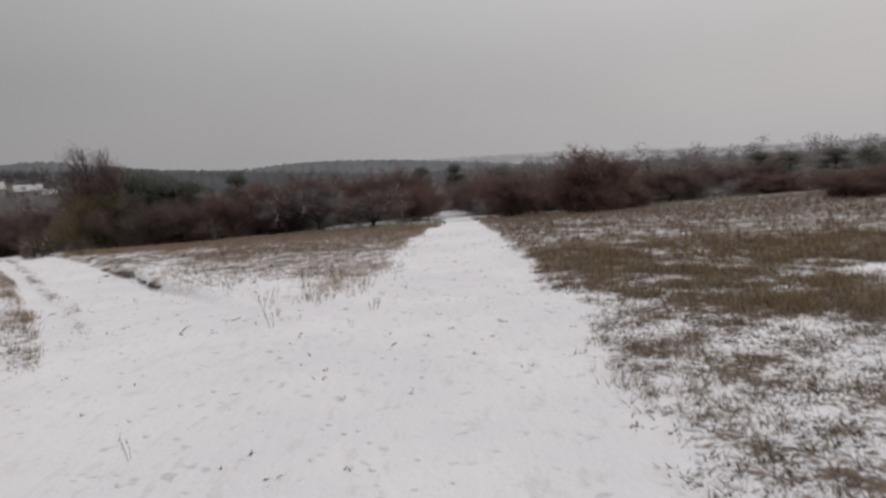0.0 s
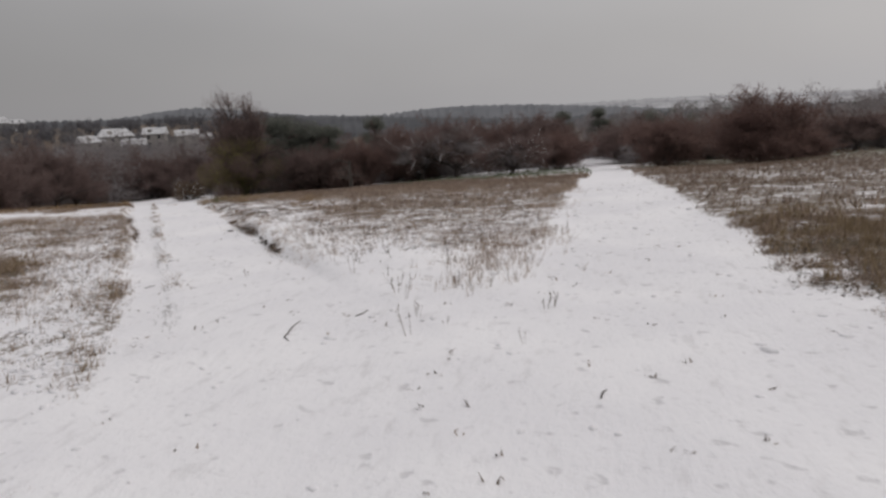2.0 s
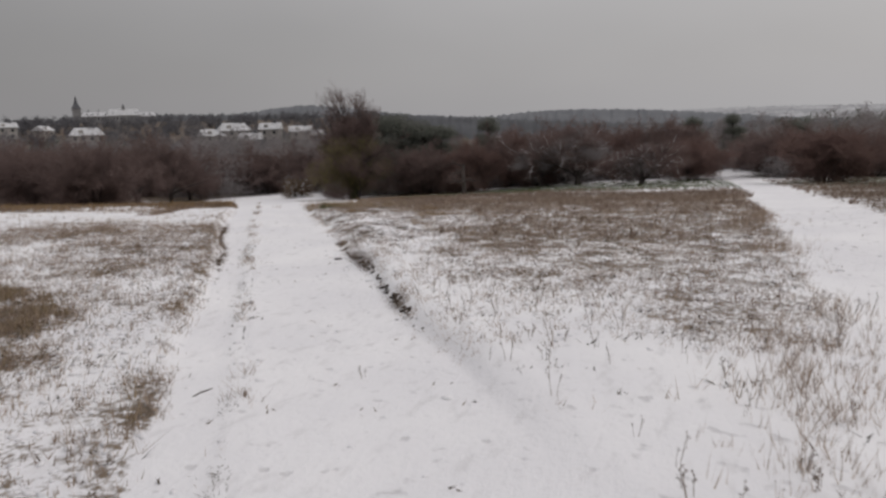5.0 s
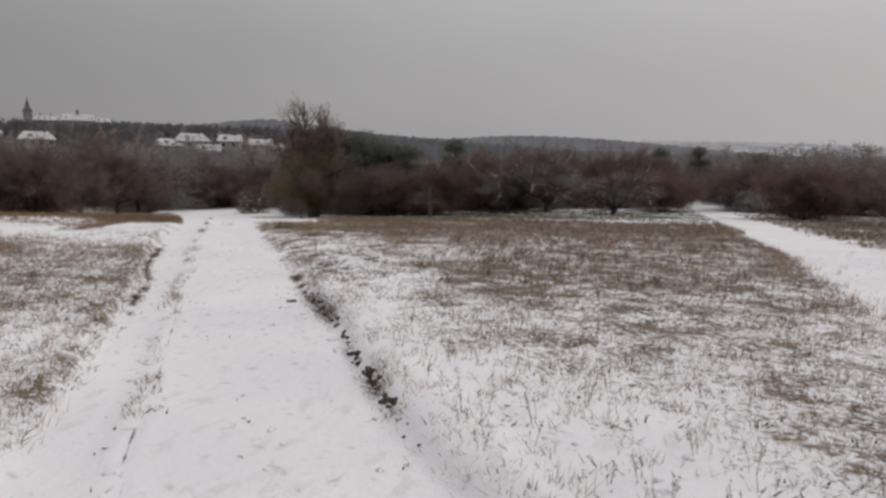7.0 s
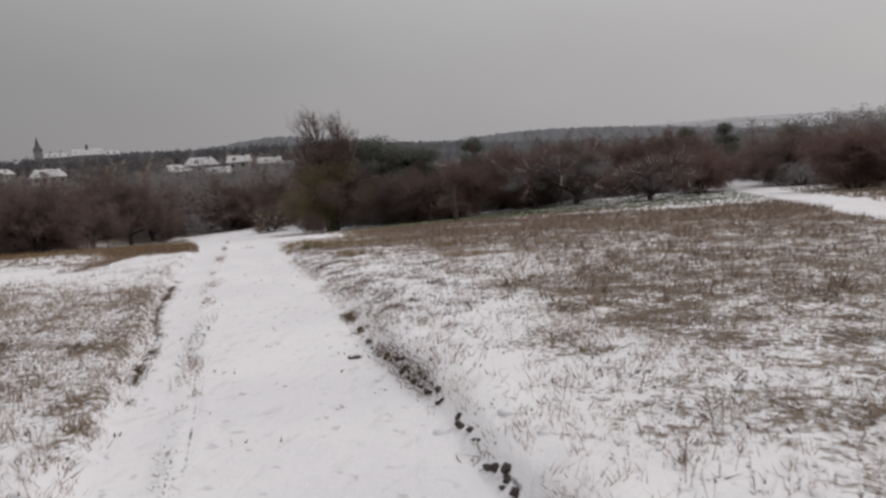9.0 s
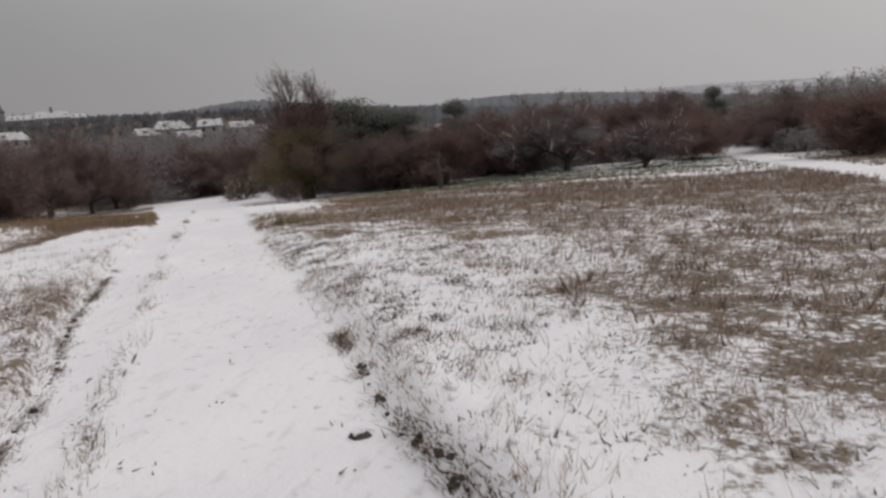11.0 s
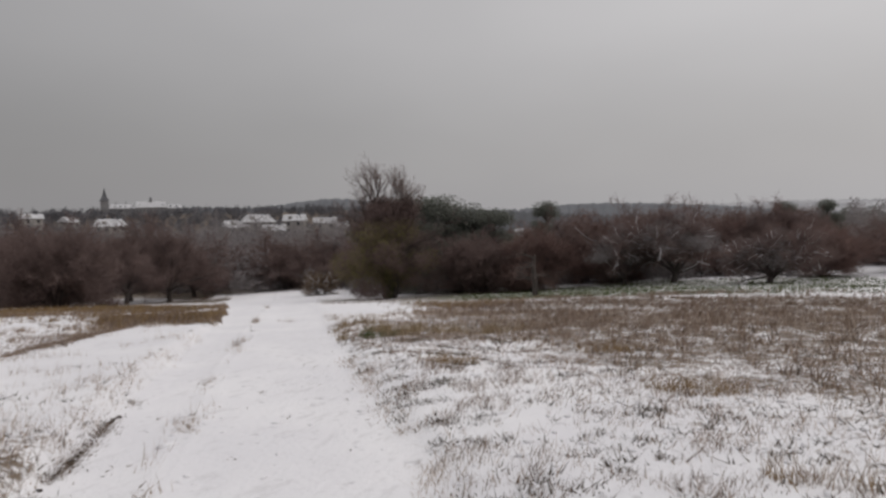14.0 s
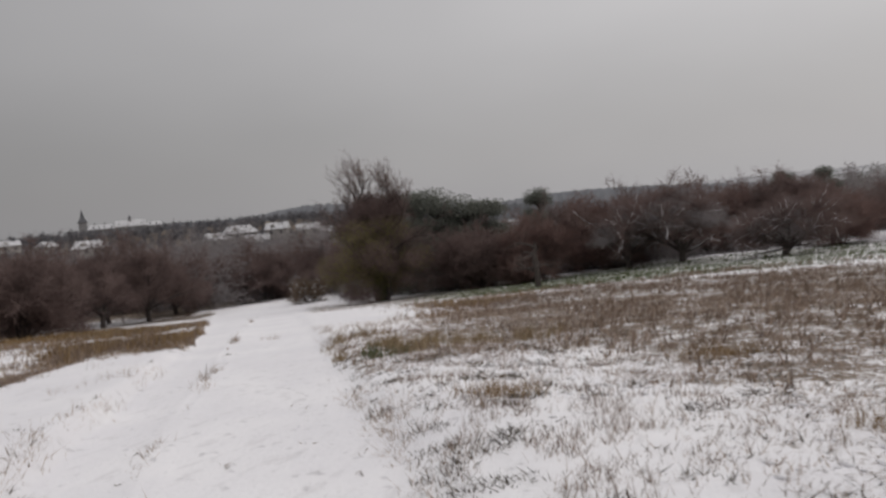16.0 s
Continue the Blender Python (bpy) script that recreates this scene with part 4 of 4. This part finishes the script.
undergrowth("undergrowth", "dark leafless brush below the trees", TWIG_HAZED, (-32, 20, 60.5, 84), 420, 1.5, 61, lambda x, y: abs(x - (1.6 - 0.011 * max(y - 44, 0) ** 1.55)) > (2.4 if y < 73 else -1) and y > 60.5 + 0.25 * max(x + 20, 0) * (x < 0))
undergrowth("left_undergrowth", "dark leafless brush below the trees", TWIG_HAZED, (-80, -34, 66, 88), 230, 1.7, 62, lambda x, y: y > 66 and not (-44 < x < -36 and y < 70))
undergrowth("right_undergrowth", "dark leafless brush below the trees", TWIG_HAZED, (12, 60, 56, 80), 200, 1.4, 63, lambda x, y: True)


# ---- dead grass on the heath ----
def tufts(name, label, mat, area, count, blades, tall_, width, seed, keep, droop=0.35):
    """Grass in tufts over a rectangle of the plan, kept where keep(x, y) beats chance."""
    rng = np.random.default_rng(seed)
    x0, x1, y0, y1 = area
    x, y = rng.uniform(x0, x1, count), rng.uniform(y0, y1, count)
    ok = rng.random(count) < keep(x, y)
    x, y = x[ok], y[ok]
    n = len(x)
    if n == 0:
        return None
    size = rng.uniform(0.55, 1.3, n)
    rep = np.repeat(np.arange(n), blades)
    m = len(rep)
    ang, rad = rng.uniform(0, 2 * np.pi, m), np.abs(rng.normal(0, 0.055, m)) * (1 + 4 * width)
    bx, by = x[rep] + np.cos(ang) * rad, y[rep] + np.sin(ang) * rad
    bz = land(bx, by) - 0.012
    ht = tall_ * size[rep] * rng.uniform(0.45, 1.2, m)
    lean = rng.normal(0, droop, (m, 2)) + 0.10
    tip = np.stack([bx + lean[:, 0] * ht, by + lean[:, 1] * ht, bz + ht], 1)
    base = np.stack([bx, by, bz], 1)
    t2 = rng.uniform(0, np.pi, m)
    off = np.stack([np.cos(t2), np.sin(t2), np.zeros(m)], 1) * (width * rng.uniform(0.6, 1.4, m))[:, None]
    return tagged(new(name, tri_mesh(name, np.stack([base - off, base + off, tip], 1), mat)), label, "grass", kind="stuff")


def thick(lo, hi, clump=0.0):
    """Chance of a tuft by the cover, gathered into clumps."""
    return lambda x, y: smooth(lo, hi, cover(x, y)[0]) * (1 - clump + clump * smooth(0.42, 0.62, noise2(x, y, 2.2, 55)))


tufts("field_grass", "dry brown grass poking through thin snow", GRASS_BROWN, (0.9, 14, 2.5, 14), 42000, 9, 0.085, 0.0040, 41, thick(0.12, 0.55, 0.85), 0.6)
tufts("olive_grass", "taller olive-brown grass in a broad patch", GRASS_OLIVE, (1.2, 16, 6.5, 16), 30000, 9, 0.17, 0.0045, 42, lambda x, y: thick(0.34, 0.85, 0.55)(x, y) * (1 - smooth(13, 16, y)))
tufts("far_field_grass", "dry brown grass covering the rising field", GRASS_BROWN, (1.0, 34, 8.5, 60), 28000, 6, 0.17, 0.010, 43, lambda x, y: thick(0.28, 0.72)(x, y) * smooth(9, 14, y + 3 * (noise2(x, y, 0.4, 59) - 0.5)))
tufts("wedge_grass", "straw-coloured grass stalks standing in the snow", GRASS_STRAW, (-20, -0.8, 9, 34), 46000, 6, 0.11, 0.0027, 44, thick(0.04, 0.5, 0.5), 0.5)
tufts("wedge_dark_grass", "brown grass tufts standing in the snow", GRASS_BROWN, (-20, -0.8, 10, 34), 46000, 8, 0.055, 0.0042, 45, thick(0.06, 0.50, 0.7), 0.7)
tufts("brown_band_grass", "dense rust-brown grass in a long band", GRASS_BROWN, (-30, 0.5, 17, 47), 40000, 6, 0.16, 0.009, 46, lambda x, y: thick(0.20, 0.66)(x, y) * (0.25 + 0.75 * smooth(0.35, 0.6, noise2(x, y, 0.8, 60))) * smooth(13, 34, y + 8 * (noise2(x, y, 0.5, 35) - 0.3)))
tufts("left_verge_grass", "straw and brown grass along the track's verge", GRASS_STRAW, (-22, -3.5, 6, 30), 20000, 7, 0.10, 0.0034, 47, lambda x, y: smooth(0.08, 0.5, cover(x, y)[0]) * (main_track(x, y)[0] < 0.4))
tufts("left_brown_grass", "short brown grass tufts on the snowy verge", GRASS_BROWN, (-22, -3.5, 6, 30), 12000, 8, 0.08, 0.0045, 147, lambda x, y: smooth(0.15, 0.55, cover(x, y)[0]) * (main_track(x, y)[0] < 0.4))
tufts("left_patch_grass", "dense tan grass patch beside the track", GRASS_TAN, (-36, -15, 24, 44), 16000, 6, 0.20, 0.009, 48, thick(0.22, 0.8, 0.5))
tufts("green_strip_grass", "short green grass half under snow", GRASS_GREEN, (-26, 0, 44, 62), 12000, 5, 0.12, 0.012, 49, lambda x, y: 0.5 * cover(x, y)[1])
tufts("dark_flecks", "dark dead leaves and turf showing through snow", FLECK, (-20, -0.8, 10, 30), 18750, 6, 0.042, 0.009, 51, lambda x, y: (0.12 + thick(0.05, 0.5)(x, y)) * (cover(x, y)[0] > 0.03) * smooth(0.45, 0.6, noise2(x, y, 3.5, 61)), 1.2)
tufts("left_olive_grass", "dark olive grass in a patch on the snowy verge", GRASS_OLIVE, (-13, -4, 7, 14), 9000, 8, 0.13, 0.0045, 91, lambda x, y: thick(0.34, 0.7, 0.4)(x, y) * (main_track(x, y)[0] < 0))
tufts("left_flecks", "dark dead leaves and turf showing through snow", FLECK, (-20, -3.5, 6, 26), 11250, 6, 0.042, 0.009, 52, lambda x, y: (0.12 + thick(0.05, 0.5)(x, y)) * (cover(x, y)[0] > 0.05) * (main_track(x, y)[0] < 0.1) * smooth(0.45, 0.6, noise2(x, y, 3.5, 62)), 1.2)
tufts("field_flecks", "dark dead leaves and turf showing through snow", FLECK, (0.8, 12, 2.5, 12), 15000, 6, 0.045, 0.009, 53, lambda x, y: (0.1 + thick(0.1, 0.5)(x, y)) * (cover(x, y)[0] > 0.08) * smooth(0.45, 0.6, noise2(x, y, 3.5, 63)), 1.2)
for spot, (cx, cy, rx) in enumerate(((-8.63, 22.6, 0.45), (-11.2, 23.6, 0.4), (-9.6, 25.3, 0.5), (-7.9, 20.2, 0.3))):
    tufts("grass_tuft", "orange-brown dry grass tuft taller than its surroundings", GRASS_TAN, (cx - 1, cx + 1, cy - 1, cy + 1), 1700, 7, 0.16, 0.003, 80 + spot, lambda x, y: 0.5 * blob(x, y, cx, cy, rx, rx * 0.6), 0.4)
for spot, (cx, cy, rx) in enumerate(((-12.62, 20.95, 0.32), (-10.47, 17.72, 0.34), (-9.83, 16.6, 0.28), (-18.7, 31.6, 0.42), (-15.4, 25.2, 0.34), (-12.1, 20.0, 0.30), (-6.69, 15.45, 0.28), (-9.0, 15.3, 0.2))):
    tufts("pale_tuft", "sparse pale straw stalks in the middle of the track", GRASS_STRAW, (cx - 0.6, cx + 0.6, cy - 0.6, cy + 0.6), 520, 4, 0.15, 0.0022, 180 + spot, lambda x, y: 0.22 * blob(x, y, cx, cy, rx, rx * 0.5, -57), 0.3)
tufts("rut_flecks", "dark scraps of turf along the worn line of the track", FLECK, (-14, -3.6, 7, 21), 280000, 5, 0.026, 0.006, 191, lambda x, y: np.exp(-((x + 0.66 * y - 1.13 + (noise2(x, y, 0.55, 3) - 0.5) * 0.12) / 0.022) ** 2) * smooth(0.42, 0.62, noise2(x, y, 1.4, 192)) * smooth(7, 9, y) * (1 - smooth(16, 20, y)), 1.1)
tufts("rut_stalks", "thin dry stalks along the worn line of the track", GRASS_STRAW, (-16, -4, 8, 26), 30000, 4, 0.07, 0.0022, 193, lambda x, y: 0.5 * np.exp(-((x + 0.66 * y - 1.15) / 0.06) ** 2) * smooth(0.50, 0.68, noise2(x, y, 0.9, 194)), 0.5)
tufts("bank_clumps", "dark little clumps of leaf and turf on the bank", FLECK, (-16, -7, 16.5, 27), 30000, 9, 0.05, 0.007, 195, lambda x, y: smooth(1.02, 1.08, main_track(x, y)[0]) * (1 - smooth(1.6, 2.6, main_track(x, y)[0])) * smooth(0.60, 0.68, noise2(x, y, 4.6, 196)) * 0.6, 0.9)
tufts("bank_stalks", "brown stalks on the snowy bank", GRASS_BROWN, (-16, -7, 16.5, 27), 26000, 5, 0.08, 0.003, 197, lambda x, y: smooth(1.03, 1.10, main_track(x, y)[0]) * (1 - smooth(1.5, 2.2, main_track(x, y)[0])) * smooth(0.50, 0.66, noise2(x, y, 2.6, 198)), 0.5)
tufts("track_side_grass", "reddish straw stalks beside the broad white track", GRASS_STRAW, (-2.6, 0.4, 9, 24), 7500, 5, 0.16, 0.0026, 199, lambda x, y: np.exp(-((side_track(x, y) + 0.16) / 0.16) ** 2) * smooth(0.42, 0.62, noise2(x, y, 1.1, 200)) * smooth(9, 10.5, y), 0.35)
tufts("sparse_left_stalks", "sparse pale stalks standing in smooth snow", GRASS_STRAW, (-22, -11, 17, 27), 9000, 3, 0.13, 0.0022, 210, lambda x, y: (main_track(x, y)[0] < 0.05) * smooth(0.55, 0.72, noise2(x, y, 1.6, 211)), 0.3)
tufts("torn_turf", "dark torn turf and roots along the track's edge", STEM, (-9.5, -4.8, 12.3, 18.5), 130000, 7, 0.046, 0.006, 221, lambda x, y: np.exp(-((main_track(x, y)[0] - 1.008) / 0.010) ** 2) * smooth(0.36, 0.56, noise2(x, y, 1.9, 222)), 1.0)
tufts("left_torn_turf", "dark torn turf and roots along the track's edge", STEM, (-14.5, -9, 14.5, 21.5), 170000, 6, 0.036, 0.0050, 223, lambda x, y: np.exp(-((main_track(x, y)[0] - 0.022) / 0.012) ** 2) * smooth(0.34, 0.54, noise2(x, y, 2.4, 224)), 1.0)
tufts("ditch_grass", "dark brown grass along a shallow ditch in the snow", GRASS_BROWN, (-21, -16.5, 22, 28), 16000, 7, 0.07, 0.005, 231, lambda x, y: 0.8 * blob(x, y, -18.6, 25.0, 2.9, 0.13, -61) + 0.12 * blob(x, y, -18.4, 24.4, 2.6, 0.5, -61), 0.6)
tufts("edge_fringe", "straw fringe of turf hanging over the track's edge", GRASS_STRAW, (-16, -4, 11, 25), 60000, 5, 0.07, 0.003, 71, lambda x, y: np.exp(-((main_track(x, y)[0] - 1.045) / 0.04) ** 2) * smooth(0.38, 0.62, noise2(x, y, 1.5, 72)), 0.9)
tufts("left_fringe", "straw fringe of turf hanging over the track's edge", GRASS_STRAW, (-17, -5, 9, 24), 50000, 5, 0.07, 0.003, 73, lambda x, y: 0.75 * np.exp(-((main_track(x, y)[0] + 0.03) / 0.025) ** 2) * smooth(0.35, 0.6, noise2(x, y, 1.5, 74)), 0.9)
tufts("corner_grass", "olive tuft of grass at the bend of the verge", GRASS_OLIVE, (-17.5, -11.5, 24, 31), 9000, 9, 0.19, 0.006, 50, lambda x, y: 0.75 * np.maximum(blob(x, y, -14.2, 27.4, 0.8, 2.2, 33), 0.6 * blob(x, y, -12.6, 27.6, 1.6, 0.7, 20)) * smooth(0.42, 0.66, noise2(x, y, 1.5, 56)) * (main_track(x, y)[0] > 1.03))
tufts("corner_green", "dark green clump in the tuft at the bend of the verge", GRASS_GREEN, (-15, -12, 25, 28), 600, 9, 0.20, 0.006, 150, lambda x, y: 0.8 * blob(x, y, -13.5, 26.4, 0.42, 0.42), 0.4)


# ---- small things on the snow ----
def clod(seed, size):
    bm = bmesh.new()
    bmesh.ops.create_icosphere(bm, subdivisions=2, radius=size)
    for v in bm.verts:
        k = 1 + 0.75 * noise.noise(v.co / size * 2.1 + Vector((seed, 0, 0)))
        v.co = Vector((v.co.x * k * 1.25, v.co.y * k, v.co.z * k * 0.7))
    return bm


def put_clod(seed, x, y, size, label):
    me = bpy.data.meshes.new("earth_clod")
    bm = clod(seed, size)
    bm.to_mesh(me)
    bm.free()
    me.materials.append(SOIL)
    ob = new("earth_clod", me)
    ob.matrix_basis = pose(x, y, on_ground(x, y) + size * 0.2, 0, 0, seed * 57)
    tagged(ob, label, "clod", "clods along the track's edge")


def at_edge(y, want):
    """The x at which the track's edge, or a share of its width, lies."""
    xs = np.linspace(-9, 9, 1801) - 0.66 * y + 2
    return float(xs[np.argmin(np.abs(main_track(xs, np.full_like(xs, y))[0] - want))])


rng = np.random.default_rng(5)
number = 0
for middle, reach, many, big in ((12.72, 0.14, 9, 0.029), (13.28, 0.24, 16, 0.027), (13.78, 0.16, 10, 0.026), (14.6, 0.4, 12, 0.022), (15.6, 0.6, 22, 0.024), (16.7, 0.6, 14, 0.020), (12.2, 0.25, 5, 0.012)):
    for k in range(many):
        y = middle + rng.uniform(-reach, reach)
        put_clod(number, at_edge(y, rng.normal(1.004, 0.008)), y, big * rng.uniform(0.5, 1.15), "black clod of bare earth at the track's edge")
        number += 1
for k in range(34):
    y = rng.uniform(15.2, 21.0)
    put_clod(100 + k, at_edge(y, rng.normal(0.025, 0.006)), y, rng.uniform(0.010, 0.026), "black clod of bare earth at the track's edge")


def weed(seed, stems, height, label, name="dead_weed"):
    """Stiff dry stalks with a few short side shoots and small dark seed heads."""
    p = Plant(seed)
    heads = []
    for k in range(stems):
        t = p.rng.uniform(0, 6.28)
        d = unit(np.array((math.cos(t) * 0.22, math.sin(t) * 0.22, 1)))
        h = height * p.rng.uniform(0.55, 1.0)
        foot = np.array((math.cos(t) * 0.03, math.sin(t) * 0.03, -0.03))
        mid, top = foot + d * h * 0.55 + p.rng.normal(0, 0.006, 3), foot + d * h
        p.tube([foot, mid, top], [0.0021, 0.0017, 0.0012], 4)
        heads.append(top)
        for q in range(p.rng.integers(1, 4)):
            s0 = mid + (top - mid) * p.rng.random()
            tip = s0 + unit(d + p.rng.normal(0, 0.45, 3)) * h * p.rng.uniform(0.12, 0.25)
            p.tube([s0, tip], [0.0013, 0.0009], 3)
            heads.append(tip)
    ob = p.make(name, label, "weed", STEM, STEM, "crown", "dead weeds in the snow")
    c = new("seed_heads", tri_mesh("seed_heads", leaf_cloud(p.rng, heads, [(0.004, 0.004, 0.007)] * len(heads), 12 * len(heads), 0.0055, 1.3), STEM))
    c.parent = ob
    tagged(c, kind="stuff")
    return ob


w_a = stand(weed(1, 3, 0.26, "thin dead weed stalks standing in the snow"), -2.0, 7.9, 1.0, 0, None, 0)
w_b = stand(weed(2, 4, 0.18, "thin dead weed stalks standing in the snow"), -2.45, 9.3, 1.0, 0, None, 0)
again(w_a, -1.95, 4.15, 0.7, 40, None, 0)
again(w_b, -4.7, 10.6, 0.6, 10, None, 0)
again(w_b, -2.1, 8.5, 0.6, 200, None, 0)
for k in range(150):
    x, y = rng.uniform(-5.8, -0.9), rng.uniform(7.6, 15)
    if x + 0.66 * y < 3.25 + 0.8 * rng.random() ** 3:
        continue
    again((w_a, w_b)[k % 2], x, y, rng.uniform(0.4, 0.95), rng.uniform(0, 360), None, 0)


def stick(x, y, length, turn, seed, label):
    p = Plant(seed)
    pts, q, way = [], np.array((0, 0, 0.0)), radians(turn)
    for k in range(6):
        pts.append(q.copy())
        way += p.rng.normal(0, 0.22)
        q = q + np.array((math.cos(way), math.sin(way), 0)) * length / 5
        q[2] = on_ground(x + q[0], y + q[1]) - on_ground(x, y)
    p.tube(pts, [0.003, 0.006, 0.005, 0.006, 0.004, 0.002], 6)
    me = bpy.data.meshes.new("stick")
    me.from_pydata(p.verts, [], p.faces)
    me.materials.append(BARK)
    ob = new("stick", me)
    ob.location = (x, y, on_ground(x, y) + 0.004)
    tagged(ob, label, "stick")


stick(-2.96, 7.76, 0.64, 104, 3, "dark crooked stick lying on the trodden snow")
stick(-2.65, 8.5, 0.22, 70, 4, "short dark twig lying on the trodden snow")
stick(-5.65, 9.9, 0.2, 72, 6, "short dark twig lying on the trodden snow")
stick(-0.57, 6.58, 0.16, 80, 7, "short dark twig lying on the trodden snow")


def scuffs():
    """Dark scraps added on the trodden snow in place of the shade in footprints."""
    r = np.random.default_rng(9)
    n = 700
    x, y = r.uniform(-14, 2.2, n), r.uniform(2.5, 27, n)
    a, there = main_track(x, y)
    s = side_track(x, y)
    ok = ((a > 0) & (a < 1)) | ((s > 0) & (s < 1)) | (y < 10)
    x, y = x[ok], y[ok]
    rep = np.repeat(np.arange(len(x)), 3)
    m = len(rep)
    bx, by = x[rep] + r.normal(0, 0.03, m), y[rep] + r.normal(0, 0.03, m)
    bz = land(bx, by) + 0.004
    t = r.uniform(0, 6.28, m)
    ln = r.uniform(0.015, 0.06, m)
    w = r.uniform(0.003, 0.009, m)
    p0 = np.stack([bx, by, bz], 1)
    p1 = p0 + np.stack([np.cos(t) * ln, np.sin(t) * ln, r.uniform(0.0, 0.03, m)], 1)
    q = np.stack([-np.sin(t) * w, np.cos(t) * w, np.full(m, 0.002)], 1)
    tagged(new("footprint_shade_scraps", tri_mesh("footprint_shade_scraps", np.stack([p0 - q, p0 + q, p1], 1), STEM)), "dark scraps standing in for footprint shade on trodden snow", "litter", kind="stuff")


scuffs()


def snow_lumps():
    """Small lumps of snow kicked up and frozen on the trodden tracks."""
    r = np.random.default_rng(17)
    verts, faces = [], []
    bm = bmesh.new()
    bmesh.ops.create_icosphere(bm, subdivisions=1, radius=1.0)
    unit_v = np.array([v.co[:] for v in bm.verts])
    unit_f = [tuple(v.index for v in fc.verts) for fc in bm.faces]
    bm.free()
    for k in range(900):
        x, y = r.uniform(-13, 1.8), r.uniform(2.5, 25)
        a = float(main_track(np.array([x]), np.array([y]))[0][0])
        s = float(side_track(np.array([x]), np.array([y]))[0])
        if not (0.02 < a < 0.97 or 0.03 < s < 0.97 or y < 9):
            continue
        size = r.uniform(0.010, 0.032) * (1 + (r.random() < 0.08))
        v = unit_v * (1 + r.normal(0, 0.18, (len(unit_v), 1))) * size * np.array((1.5, 1.0, 0.55))
        t = r.uniform(0, 6.28)
        c, q = math.cos(t), math.sin(t)
        v = np.stack([v[:, 0] * c - v[:, 1] * q + x, v[:, 0] * q + v[:, 1] * c + y, v[:, 2] + on_ground(x, y)], 1)
        base = len(verts)
        verts += [tuple(p) for p in v]
        faces += [tuple(base + i for i in fc) for fc in unit_f]
    me = bpy.data.meshes.new("snow_lumps")
    me.from_pydata(verts, [], faces)
    me.polygons.foreach_set("use_smooth", np.ones(len(me.polygons), bool))
    me.materials.append(SNOW)
    tagged(new("snow_lumps", me), "small frozen lumps on the trodden snow", "snow", kind="stuff")


snow_lumps()


def snow_clumps(name, area, count, seed, keep):
    """Clumps of snow caught on the low turf, too many to count."""
    r = np.random.default_rng(seed)
    x, y = r.uniform(area[0], area[1], count), r.uniform(area[2], area[3], count)
    ok = r.random(count) < keep(x, y)
    x, y = x[ok], y[ok]
    n = len(x)
    bm = bmesh.new()
    bmesh.ops.create_icosphere(bm, subdivisions=1, radius=1.0)
    ball = np.array([v.co[:] for v in bm.verts])
    tri = np.array([[v.index for v in fc.verts] for fc in bm.faces])
    bm.free()
    size, t = r.uniform(0.010, 0.030, n), r.uniform(0, 6.28, n)
    v = ball[None] * (1 + r.normal(0, 0.2, (n, len(ball), 1))) * size[:, None, None] * np.array((1.6, 1.1, 0.6))
    c, q = np.cos(t)[:, None], np.sin(t)[:, None]
    at = land(x, y)
    v = np.stack([v[..., 0] * c - v[..., 1] * q + x[:, None], v[..., 0] * q + v[..., 1] * c + y[:, None], v[..., 2] + (at + 0.004)[:, None]], 2).reshape(-1, 3)
    f = (tri[None] + (np.arange(n) * len(ball))[:, None, None]).reshape(-1, 3)
    me = bpy.data.meshes.new(name)
    me.from_pydata(v.tolist(), [], f.tolist())
    me.polygons.foreach_set("use_smooth", np.ones(len(me.polygons), bool))
    me.materials.append(SNOW)
    return tagged(new(name, me), "white clumps of snow caught on low turf", "snow", kind="stuff")


snow_clumps("verge_snow", (-15, -4, 6, 20), 9000, 201, lambda x, y: smooth(0.08, 0.3, cover(x, y)[0]) * (1 - smooth(0.36, 0.5, cover(x, y)[0])) * (main_track(x, y)[0] < -0.01))
snow_clumps("wedge_snow", (-14, -1, 10, 24), 3600, 202, lambda x, y: smooth(0.08, 0.3, cover(x, y)[0]) * (1 - smooth(0.30, 0.42, cover(x, y)[0])) * (main_track(x, y)[0] > 1.03) * (side_track(x, y) < -0.05))
snow_clumps("field_snow", (1, 7, 3, 9), 2000, 203, lambda x, y: smooth(0.1, 0.3, cover(x, y)[0]) * (1 - smooth(0.36, 0.5, cover(x, y)[0])) * (side_track(x, y) > 1.02))


def snow_capped_stone(x, y, size, label):
    ob = thing("stone", label, "stone")
    part("rock", clod(7, size), SOIL, ob)
    bm = clod(9, size * 0.98)
    bmesh.ops.translate(bm, verts=bm.verts, vec=(0.01, 0.014, size * 0.34))
    part("snow_cap", bm, SNOW, ob, "snow lying on the stone")
    ob.matrix_basis = pose(x, y, on_ground(x, y) + size * 0.1, 0, 0, 30)


snow_capped_stone(-7.80, 16.12, 0.040, "dark stone half covered by snow on the track")
